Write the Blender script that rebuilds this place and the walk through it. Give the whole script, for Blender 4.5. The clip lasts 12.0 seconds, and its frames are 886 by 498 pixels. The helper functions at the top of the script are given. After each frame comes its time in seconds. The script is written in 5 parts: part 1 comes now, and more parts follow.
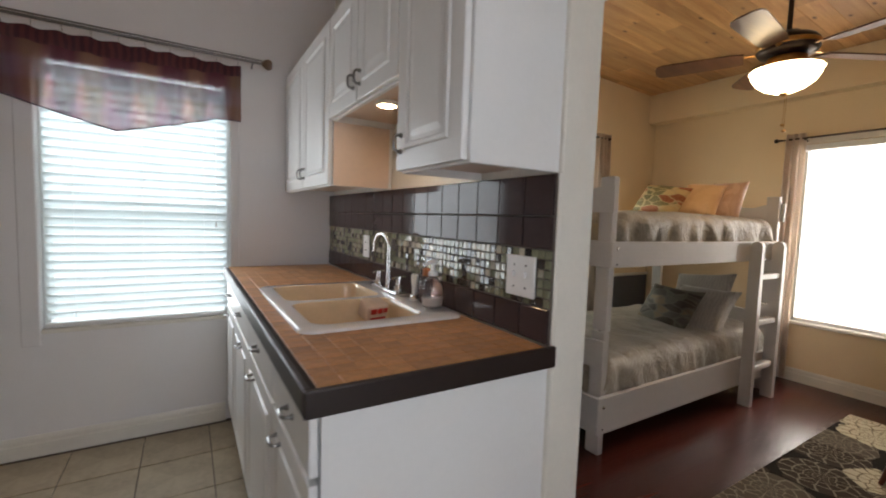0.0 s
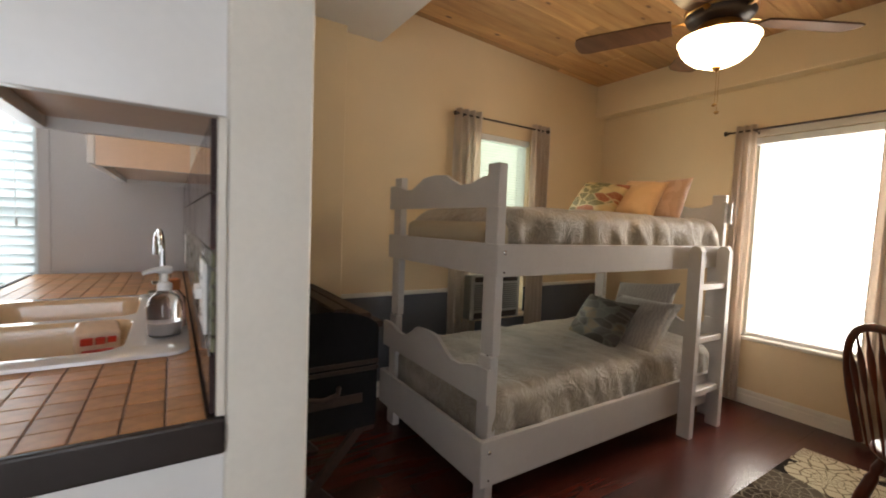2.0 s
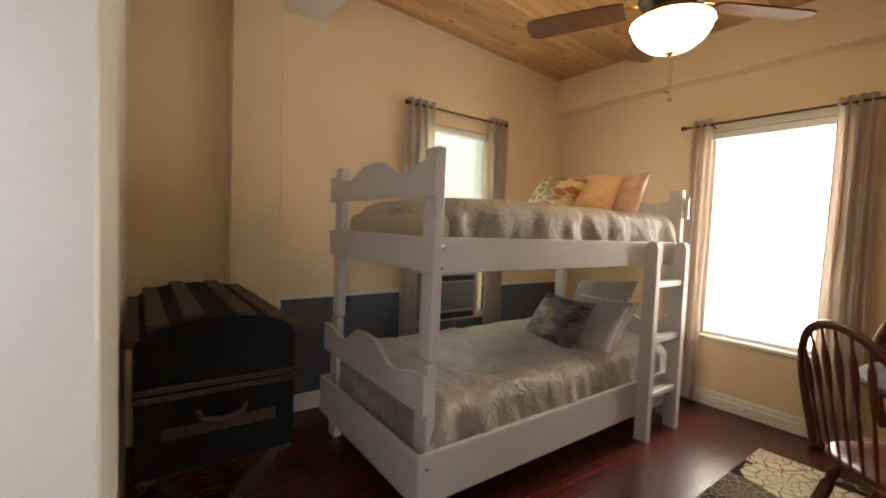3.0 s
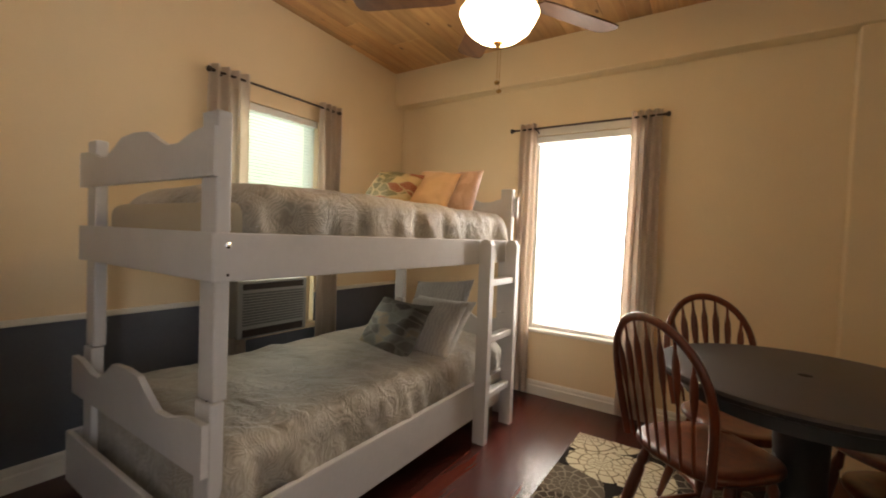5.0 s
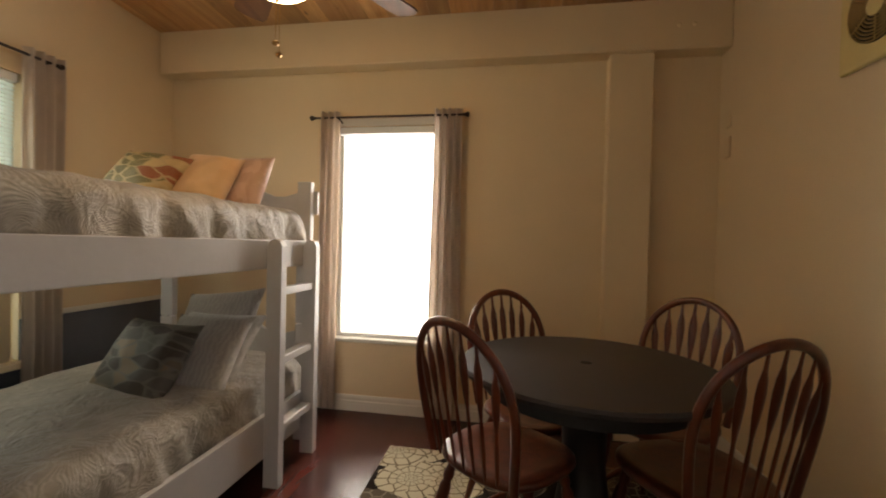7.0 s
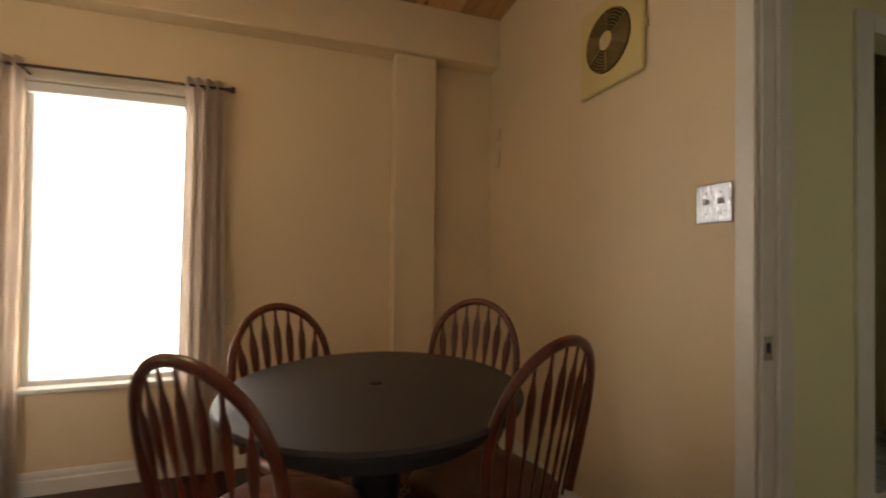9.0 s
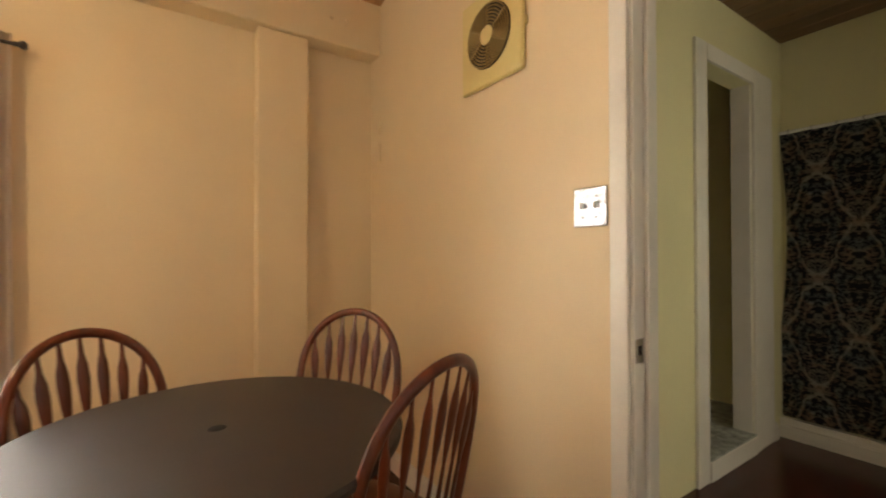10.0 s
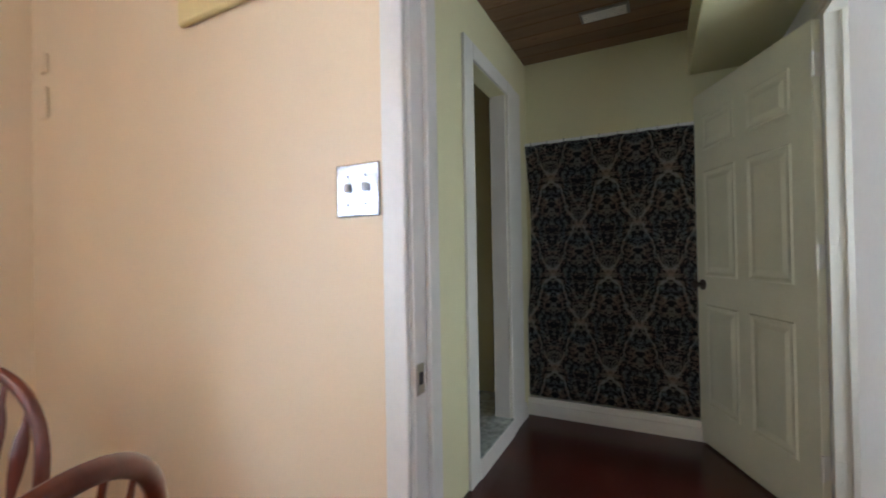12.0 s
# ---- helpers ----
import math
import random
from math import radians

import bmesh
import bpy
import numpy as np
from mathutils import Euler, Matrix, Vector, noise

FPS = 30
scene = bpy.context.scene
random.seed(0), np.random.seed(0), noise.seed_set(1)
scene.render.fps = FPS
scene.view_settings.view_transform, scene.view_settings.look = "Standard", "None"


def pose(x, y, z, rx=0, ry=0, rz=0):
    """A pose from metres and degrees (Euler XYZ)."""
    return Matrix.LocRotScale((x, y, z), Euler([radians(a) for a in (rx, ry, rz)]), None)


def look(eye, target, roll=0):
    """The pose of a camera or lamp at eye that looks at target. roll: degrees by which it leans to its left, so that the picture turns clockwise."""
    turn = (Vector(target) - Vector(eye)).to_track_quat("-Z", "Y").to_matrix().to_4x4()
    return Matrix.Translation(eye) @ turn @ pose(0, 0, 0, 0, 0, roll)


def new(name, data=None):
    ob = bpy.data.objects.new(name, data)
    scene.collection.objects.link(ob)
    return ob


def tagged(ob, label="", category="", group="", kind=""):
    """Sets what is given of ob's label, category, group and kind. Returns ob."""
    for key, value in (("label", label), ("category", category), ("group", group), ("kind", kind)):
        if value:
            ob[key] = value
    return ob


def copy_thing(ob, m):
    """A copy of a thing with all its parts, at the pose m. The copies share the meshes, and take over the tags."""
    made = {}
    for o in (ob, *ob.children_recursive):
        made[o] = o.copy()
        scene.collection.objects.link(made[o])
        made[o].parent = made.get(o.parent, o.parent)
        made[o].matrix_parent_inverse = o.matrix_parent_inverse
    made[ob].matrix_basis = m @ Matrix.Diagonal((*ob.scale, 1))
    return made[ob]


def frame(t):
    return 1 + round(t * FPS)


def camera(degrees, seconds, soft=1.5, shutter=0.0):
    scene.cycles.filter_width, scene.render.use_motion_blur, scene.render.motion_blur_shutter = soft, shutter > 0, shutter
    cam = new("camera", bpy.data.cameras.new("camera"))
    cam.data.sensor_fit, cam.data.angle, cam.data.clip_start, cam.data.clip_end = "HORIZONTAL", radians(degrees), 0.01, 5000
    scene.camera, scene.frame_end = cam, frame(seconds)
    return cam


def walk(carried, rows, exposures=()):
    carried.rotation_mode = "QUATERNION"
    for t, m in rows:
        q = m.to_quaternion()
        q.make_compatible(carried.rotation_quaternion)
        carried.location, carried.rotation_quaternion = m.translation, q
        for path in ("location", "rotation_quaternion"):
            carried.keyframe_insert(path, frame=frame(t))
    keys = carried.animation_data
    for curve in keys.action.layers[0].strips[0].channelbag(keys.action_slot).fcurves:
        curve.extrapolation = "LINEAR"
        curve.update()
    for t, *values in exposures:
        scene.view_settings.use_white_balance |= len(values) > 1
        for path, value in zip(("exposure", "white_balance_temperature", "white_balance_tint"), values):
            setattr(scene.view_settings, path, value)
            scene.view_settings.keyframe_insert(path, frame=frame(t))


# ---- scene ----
cam = camera(93.0, 12.0, 1.9, 0.4)
PATH = [
    (0, (0.478, 0.217, 1.222), (1.516, 1.92, 1.078), 1.9),
    (0.5, (0.693, 0.225, 1.221), (1.745, 1.92, 1.085), 2.0),
    (1, (0.904, 0.231, 1.225), (1.961, 1.924, 1.098), 2.0),
    (1.5, (1.067, 0.25, 1.217), (2.13, 1.94, 1.097), 2.1),
    (2, (1.212, 0.284, 1.202), (2.293, 1.963, 1.088), 2.2),
    (2.5, (1.321, 0.318, 1.182), (2.443, 1.97, 1.073), 2.3),
    (2.7, (1.368, 0.327, 1.175), (2.512, 1.964, 1.068), 2.3),
    (4.3, (1.636, 0.397, 1.161), (3.116, 1.74, 1.086), 2.2),
    (4.5, (1.661, 0.412, 1.161), (3.204, 1.682, 1.086), 2.3),
    (5, (1.714, 0.459, 1.148), (3.379, 1.565, 1.085), 2.2),
    (5.5, (1.775, 0.473, 1.14), (3.54, 1.414, 1.088), 2.1),
    (6, (1.864, 0.478, 1.139), (3.717, 1.228, 1.096), 1.9),
    (6.5, (1.944, 0.469, 1.136), (3.872, 1.002, 1.109), 1.6),
    (8.3, (2.141, 0.5, 1.125), (4.123, 0.233, 1.124), 1.0),
    (8.5, (2.173, 0.502, 1.121), (4.136, 0.12, 1.136), 0.8),
    (9, (2.259, 0.426, 1.12), (4.155, -0.209, 1.147), 0.6),
    (9.5, (2.329, 0.377, 1.138), (4.117, -0.518, 1.161), 0.2),
    (10, (2.39, 0.322, 1.144), (4.055, -0.787, 1.165), -0.1),
    (10.5, (2.464, 0.281, 1.144), (3.927, -1.083, 1.162), -0.6),
    (11, (2.513, 0.217, 1.145), (3.775, -1.335, 1.165), -0.7),
    (11.5, (2.571, 0.101, 1.14), (3.667, -1.572, 1.16), -0.9),
    (12, (2.597, 0.016, 1.14), (3.501, -1.768, 1.159), -1.0),
]
EXPOSURES = [(0, -1.42, 6500, 10), (1.0, -1.42, 6500, 10), (2.0, -1.25, 6700, 10), (2.5, -1.05, 6900, 10), (4.5, -0.95, 6900, 10), (5.5, -1.25, 6800, 10), (6.5, -1.45, 6900, 10), (8.5, -1.3, 6600, 10),
             (9.5, -1.1, 7000, 10), (10.0, -0.05, 6900, 10), (10.5, 0.1, 6350, 10), (11, 0.15, 5750, 11), (12, 0.38, 4800, 12)]
walk(cam, [(t, look(eye, target, roll)) for t, eye, target, roll in PATH], EXPOSURES)

# window light in watts, south and hall at added unseen windows; lamps' glow
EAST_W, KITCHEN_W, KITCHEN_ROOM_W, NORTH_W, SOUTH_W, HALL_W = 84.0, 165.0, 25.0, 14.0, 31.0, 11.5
PUCK_GLOW, BOWL_GLOW = 170.0, 34.0

# ---- light ----
world = bpy.data.worlds.new("sky_world")
scene.world = world
world.use_nodes = True
_sky = world.node_tree.nodes.new("ShaderNodeTexSky")
_sky.sky_type = "NISHITA"
_sky.sun_disc = False
_sky.sun_elevation = radians(50)
_sky.sun_rotation = radians(200)
world.node_tree.links.new(_sky.outputs[0], world.node_tree.nodes["Background"].inputs[0])
world.node_tree.nodes["Background"].inputs[1].default_value = 0.12


def area_lamp(name, m, w, h, watts, colour):
    lamp = bpy.data.lights.new(name, "AREA")
    lamp.shape, lamp.size, lamp.size_y, lamp.energy, lamp.color = "RECTANGLE", w, h, watts, colour
    ob = new(name, lamp)
    ob.matrix_world = m
    return ob


# sky light at the three windows in view, and at two unseen added ones
area_lamp("daylight_east", look((5.0, 1.305, 1.19), (3, 1.305, 1.19)), 0.85, 1.55, EAST_W, (1.0, 0.95, 0.88))
area_lamp("daylight_kitchen", look((0.28, 3.75, 2.75), (0.28, 2.93, 1.2)), 1.4, 1.2, KITCHEN_W, (0.86, 0.94, 1.0))
area_lamp("daylight_kitchen_opening", look((0.28, 2.885, 1.25), (0.28, 1.0, 1.15)), 0.78, 1.16, KITCHEN_ROOM_W, (0.90, 0.95, 1.0))
# added lamp at an unseen window, brightens the south-facing kitchen faces
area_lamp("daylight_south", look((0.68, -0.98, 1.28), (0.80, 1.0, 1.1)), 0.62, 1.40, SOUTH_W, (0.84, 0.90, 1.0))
# lamp added in the unseen side room to brighten the hall
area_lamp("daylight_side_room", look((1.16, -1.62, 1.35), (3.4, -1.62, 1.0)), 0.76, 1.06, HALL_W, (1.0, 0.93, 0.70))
area_lamp("daylight_north", look((3.42, 2.905, 1.40), (3.42, 1.0, 1.40)), 0.50, 1.0, NORTH_W, (1.0, 1.0, 0.85))


# ---- materials ----
def nodes_of(name):
    m = bpy.data.materials.new(name)
    m.use_nodes = True
    t = m.node_tree
    return m, t, t.nodes["Principled BSDF"], t.links


def tex(t, kind, **inputs):
    n = t.nodes.new(kind)
    for k, v in inputs.items():
        n.inputs[k.replace("_", " ")].default_value = v
    return n


def coords(t, scale=(1, 1, 1), rot=(0, 0, 0)):
    c = t.nodes.new("ShaderNodeTexCoord")
    m = t.nodes.new("ShaderNodeMapping")
    m.inputs["Scale"].default_value = scale
    m.inputs["Rotation"].default_value = rot
    t.links.new(c.outputs["Object"], m.inputs[0])
    return m.outputs[0]


def ramp(t, fac, stops):
    r = t.nodes.new("ShaderNodeValToRGB")
    e = r.color_ramp.elements
    while len(e) < len(stops):
        e.new(0.5)
    for k, (p, c) in zip(e, stops):
        k.position, k.color = p, (*c, 1)
    t.links.new(fac, r.inputs[0])
    return r.outputs[0]


def mixc(t, fac, a, b, mode="MIX"):
    n = t.nodes.new("ShaderNodeMix")
    n.data_type, n.blend_type = "RGBA", mode
    for sock, v in ((n.inputs[0], fac), (n.inputs[6], a), (n.inputs[7], b)):
        if hasattr(v, "is_linked"):
            t.links.new(v, sock)
        elif isinstance(v, tuple):
            sock.default_value = (*v, 1)
        else:
            sock.default_value = v
    return n.outputs[2]


def bump(t, bsdf, height, strength, distance=0.002):
    b = t.nodes.new("ShaderNodeBump")
    b.inputs["Strength"].default_value = strength
    b.inputs["Distance"].default_value = distance
    t.links.new(height, b.inputs["Height"])
    t.links.new(b.outputs[0], bsdf.inputs["Normal"])


def paint(name, colour, rough=0.5, metal=0.0, var=0.08, scale=3.0, fine=60.0, relief=0.15, vary=0.0, coat=0.0, dist=0.002):
    """A painted, cast or moulded surface: broad and fine variation, light relief."""
    m, t, b, k = nodes_of(name)
    c = coords(t)
    n1 = tex(t, "ShaderNodeTexNoise", Scale=scale, Detail=4.0, Roughness=0.6)
    n2 = tex(t, "ShaderNodeTexNoise", Scale=fine, Detail=3.0)
    k.new(c, n1.inputs[0]); k.new(c, n2.inputs[0])
    lo = tuple(v * (1 - var) for v in colour)
    hi = tuple(min(1, v * (1 + var)) for v in colour)
    base = ramp(t, n1.outputs[0], [(0.3, lo), (0.7, hi)])
    base = mixc(t, 0.25, base, ramp(t, n2.outputs[0], [(0.35, lo), (0.65, hi)]))
    if vary:
        o = t.nodes.new("ShaderNodeObjectInfo")
        f = ramp(t, o.outputs["Random"], [(0, (1 - vary,) * 3), (1, (1 + vary,) * 3)])
        base = mixc(t, 1.0, base, f, "MULTIPLY")
    k.new(base, b.inputs["Base Color"])
    b.inputs["Roughness"].default_value = rough
    b.inputs["Metallic"].default_value = metal
    b.inputs["Coat Weight"].default_value = coat
    if relief:
        bump(t, b, n2.outputs[0], relief, dist)
    return m


def wood(name, light, dark, rough=0.35, along="X", scale=1.0, knots=False, vary=0.25, coat=0.0, island=False):
    m, t, b, k = nodes_of(name)
    s = {"X": (1.2, 14, 14), "Y": (14, 1.2, 14), "Z": (14, 14, 1.2)}[along]
    c = coords(t, tuple(v * scale for v in s))
    n1 = tex(t, "ShaderNodeTexNoise", Scale=1.0, Detail=6.0, Roughness=0.65, Distortion=0.6)
    if island:
        rnd = t.nodes.new("ShaderNodeNewGeometry").outputs["Random Per Island"]
    else:
        rnd = t.nodes.new("ShaderNodeObjectInfo").outputs["Random"]
    off = t.nodes.new("ShaderNodeVectorMath")
    off.operation = "MULTIPLY_ADD"
    cb = t.nodes.new("ShaderNodeCombineXYZ")
    k.new(rnd, cb.inputs[0]); k.new(rnd, cb.inputs[1])
    k.new(cb.outputs[0], off.inputs[0])
    off.inputs[1].default_value = (37, 53, 0)
    k.new(c, off.inputs[2])
    c = off.outputs[0]
    k.new(c, n1.inputs[0])
    base = ramp(t, n1.outputs[0], [(0.25, dark), (0.5, tuple((a + d) / 2 for a, d in zip(light, dark))), (0.75, light)])
    base = mixc(t, 1.0, base, ramp(t, rnd, [(0, (1 - vary,) * 3), (1, (1 + vary * 0.6,) * 3)]), "MULTIPLY")
    if knots:
        v = tex(t, "ShaderNodeTexVoronoi", Scale=3.2)
        c2 = coords(t, (1.5, 3.2, 3) if along == "X" else (3.2, 1.5, 3))
        k.new(c2, v.inputs["Vector"])
        base = mixc(t, ramp(t, v.outputs["Distance"], [(0.06, (1, 1, 1)), (0.15, (0, 0, 0))]), base, (0.13, 0.05, 0.02))
    k.new(base, b.inputs["Base Color"])
    b.inputs["Roughness"].default_value = rough
    b.inputs["Coat Weight"].default_value = coat
    b.inputs["Coat Roughness"].default_value = 0.15
    bump(t, b, n1.outputs[0], 0.12)
    return m


def cloth(name, light, dark, scale=8.0, stretch=(1, 1, 1), distort=4.0, rough=0.9, sheen=0.2, relief=0.5, through_light=0.0, lo=0.35, hi=0.65):
    """Woven cloth with a wavy jacquard figure."""
    m, t, b, k = nodes_of(name)
    c = coords(t, stretch)
    w = tex(t, "ShaderNodeTexWave", Scale=scale, Distortion=distort, Detail=3.0, Detail_Scale=1.6)
    weave = tex(t, "ShaderNodeTexNoise", Scale=350.0, Detail=2.0)
    patch = tex(t, "ShaderNodeTexNoise", Scale=5.0, Detail=3.0)
    for n in (w, patch):
        k.new(c, n.inputs[0])
    k.new(coords(t), weave.inputs[0])
    base = ramp(t, w.outputs["Fac"], [(lo, dark), (hi, light)])
    base = mixc(t, 0.35, base, ramp(t, patch.outputs[0], [(0.35, dark), (0.65, light)]))
    k.new(base, b.inputs["Base Color"])
    b.inputs["Roughness"].default_value = rough
    b.inputs["Sheen Weight"].default_value = sheen
    add = t.nodes.new("ShaderNodeMath")
    k.new(w.outputs["Fac"], add.inputs[0]); k.new(weave.outputs[0], add.inputs[1])
    bump(t, b, add.outputs[0], relief, 0.0015)
    if through_light:
        tr = t.nodes.new("ShaderNodeBsdfTranslucent")
        k.new(base, tr.inputs[0])
        mx = t.nodes.new("ShaderNodeMixShader")
        mx.inputs[0].default_value = through_light
        k.new(b.outputs[0], mx.inputs[1]); k.new(tr.outputs[0], mx.inputs[2])
        k.new(mx.outputs[0], t.nodes["Material Output"].inputs[0])
    return m


def glow(name, colour, strength):
    m, t, b, k = nodes_of(name)
    b.inputs["Base Color"].default_value = (*colour, 1)
    b.inputs["Emission Color"].default_value = (*colour, 1)
    b.inputs["Emission Strength"].default_value = strength
    b.inputs["Roughness"].default_value = 0.3
    return m


def glass(name, colour=(1, 1, 1), rough=0.0):
    m, t, b, k = nodes_of(name)
    b.inputs["Base Color"].default_value = (*colour, 1)
    b.inputs["Transmission Weight"].default_value = 1.0
    b.inputs["Roughness"].default_value = rough
    b.inputs["IOR"].default_value = 1.45
    return m


CREAM = paint("cream_wall_paint", (0.80, 0.635, 0.41), 0.55, var=0.045, scale=1.4, fine=140, relief=0.25, dist=0.001)
WHITE_WALL = paint("white_wall_paint", (0.80, 0.775, 0.76), 0.55, var=0.04, scale=1.6, fine=140, relief=0.25, dist=0.001)
PALE_YELLOW = paint("pale_yellow_paint", (0.76, 0.71, 0.43), 0.5, var=0.05, scale=1.6, fine=120, relief=0.2, dist=0.001)
TRIM = paint("white_trim_paint", (0.78, 0.74, 0.66), 0.35, var=0.05, scale=5, fine=90, relief=0.12)
WHITE_GLOSS = paint("white_cabinet_paint", (0.80, 0.79, 0.77), 0.32, var=0.03, scale=4, fine=70, relief=0.1)
BUNK_WHITE = paint("grey_white_bed_paint", (0.54, 0.51, 0.49), 0.3, var=0.05, scale=6, fine=60, relief=0.18)
WAINSCOT = paint("blue_grey_panel_paint", (0.115, 0.122, 0.145), 0.45, var=0.12, scale=3, fine=80, relief=0.15)
CHROME = paint("chrome", (0.75, 0.75, 0.76), 0.12, 1.0, var=0.03, relief=0.0)
PULL = paint("dull_nickel", (0.26, 0.25, 0.24), 0.28, 1.0, var=0.1, relief=0.0)
BRONZE = paint("dark_bronze", (0.06, 0.045, 0.04), 0.4, 0.7, var=0.2, relief=0.1)
BRASS = paint("aged_brass", (0.55, 0.32, 0.12), 0.28, 1.0, var=0.15, relief=0.05)
PVC = paint("white_plastic", (0.82, 0.81, 0.79), 0.3, var=0.03, relief=0.05)
SASH = paint("white_vinyl_sash", (0.78, 0.78, 0.77), 0.35, var=0.04, relief=0.05)
GROUT = paint("grey_grout", (0.10, 0.082, 0.062), 0.9, var=0.2, scale=20, fine=200, relief=0.4)
VOID_BLACK = paint("unlit_black", (0.004, 0.004, 0.004), 0.9, var=0.1, relief=0.0)
DARK_GROUT = paint("dark_grout", (0.05, 0.038, 0.034), 0.95, var=0.2, scale=20, fine=200, relief=0.4)
FLOOR_TILE = paint("beige_floor_tile", (0.30, 0.235, 0.155), 0.42, var=0.28, scale=7, fine=40, relief=0.15, vary=0.08)
PINE = wood("knotty_pine", (0.70, 0.42, 0.18), (0.38, 0.17, 0.055), 0.35, "X", 1.0, True, 0.36, 0.15, island=True)
CHAIR_WOOD = wood("cherry_stained_wood", (0.19, 0.036, 0.010), (0.055, 0.011, 0.004), 0.30, "Z", 2.0, False, 0.2, 0.35)
TABLE_TOP = paint("dark_brown_laminate", (0.028, 0.021, 0.020), 0.48, var=0.12, scale=12, fine=160, relief=0.15)
TABLE_LEG = paint("black_brown_paint", (0.018, 0.017, 0.017), 0.4, var=0.2, scale=8, fine=80, relief=0.15)
PANE = glass("window_glass")
SKY_WHITE = glow("bright_overcast_distance", (1.0, 1.0, 1.0), 3.0)
GARDEN = glow("hazy_green_distance", (0.80, 0.92, 0.76), 4.5)
COOL_SKY = glow("cool_overcast_distance", (0.86, 0.94, 1.0), 1.8)


# ---- building helpers ----
def add_box(bm, lo, hi, bevel=0.0, seg=1):
    m = Matrix.Translation([(a + b) / 2 for a, b in zip(lo, hi)]) @ Matrix.Diagonal((*[abs(b - a) for a, b in zip(lo, hi)], 1))
    r = bmesh.ops.create_cube(bm, size=1, matrix=m)
    if bevel:
        es = list({e for v in r["verts"] for e in v.link_edges})
        bmesh.ops.bevel(bm, geom=es, offset=bevel, segments=seg, profile=0.5, affect="EDGES")
    return r


def box(lo, hi, bevel=0.0, seg=1):
    bm = bmesh.new()
    add_box(bm, lo, hi, bevel, seg)
    return bm


def mesh_from(name, bm, material, smooth=False):
    me = bpy.data.meshes.new(name)
    bmesh.ops.recalc_face_normals(bm, faces=bm.faces)
    if smooth:
        for f in bm.faces:
            f.smooth = True
    bm.to_mesh(me)
    bm.free()
    if smooth:
        me.set_sharp_from_angle(angle=radians(smooth if smooth > 1 else 40))
    me.materials.append(material)
    return me


def thing(name, bm, material, label, category, group="", kind="", smooth=False):
    return tagged(new(name, mesh_from(name, bm, material, smooth)), label, category, group, kind)


def empty(name, at, label, category, group="", kind=""):
    ob = new(name)
    ob.location = at
    return tagged(ob, label, category, group, kind)


def part(name, bm, material, parent, label="", smooth=False, kind=""):
    """One mesh under a thing or a part. The bmesh is in the parent's own space."""
    ob = new(name, mesh_from(name, bm, material, smooth))
    ob.parent = parent
    return tagged(ob, label, kind=kind)


def lathe(bm, profile, steps=24, at=(0, 0, 0), axis="Z"):
    """A turned shape: profile of (radius, height)."""
    rings = []
    for r, h in profile:
        ring = []
        for i in range(steps):
            a = 2 * math.pi * i / steps
            p = (r * math.cos(a), r * math.sin(a), h)
            if axis == "X":
                p = (h, p[0], p[1])
            elif axis == "Y":
                p = (p[0], h, p[1])
            ring.append(bm.verts.new([a0 + b0 for a0, b0 in zip(at, p)]))
        rings.append(ring)
    for a, b in zip(rings, rings[1:]):
        for i in range(steps):
            bm.faces.new((a[i], a[(i + 1) % steps], b[(i + 1) % steps], b[i]))
    bm.faces.new(rings[0])
    bm.faces.new(rings[-1][::-1])
    return bm


def tube(bm, pts, radius, steps=10, flat=1.0, up=(0, 0, 1)):
    """A tube along points. radius: one number, or one a point. flat squeezes it across."""
    pts = [Vector(p) for p in pts]
    rad = radius if isinstance(radius, (list, tuple)) else [radius] * len(pts)
    rings = []
    side0 = None
    for i, p in enumerate(pts):
        d = (pts[min(i + 1, len(pts) - 1)] - pts[max(i - 1, 0)]).normalized()
        u = Vector(up)
        if abs(d.dot(u)) > 0.95 and side0 is None:
            u = Vector((0, 1, 0)) if abs(d.y) < 0.9 else Vector((1, 0, 0))
        s = d.cross(u)
        if s.length < 0.15 and side0 is not None:
            s = side0 - d * side0.dot(d)
        s.normalize()
        if side0 is not None and s.dot(side0) < 0:
            s = -s
        side0 = s
        n = s.cross(d).normalized()
        rings.append([bm.verts.new(p + rad[i] * (math.cos(2 * math.pi * j / steps) * s + flat * math.sin(2 * math.pi * j / steps) * n)) for j in range(steps)])
    for a, b in zip(rings, rings[1:]):
        for i in range(steps):
            bm.faces.new((a[i], a[(i + 1) % steps], b[(i + 1) % steps], b[i]))
    bm.faces.new(rings[0])
    bm.faces.new(rings[-1][::-1])
    return bm


def prism(bm, outline, axis, lo, hi):
    """A flat outline pulled from lo to hi along an axis; outline pairs are the two other axes in order."""
    def at(p, d):
        return {"x": (d, p[0], p[1]), "y": (p[0], d, p[1]), "z": (p[0], p[1], d)}[axis]
    a = [bm.verts.new(at(p, lo)) for p in outline]
    b = [bm.verts.new(at(p, hi)) for p in outline]
    bm.faces.new(a)
    bm.faces.new(b[::-1])
    for i in range(len(a)):
        j = (i + 1) % len(a)
        bm.faces.new((a[i], b[i], b[j], a[j]))
    return bm


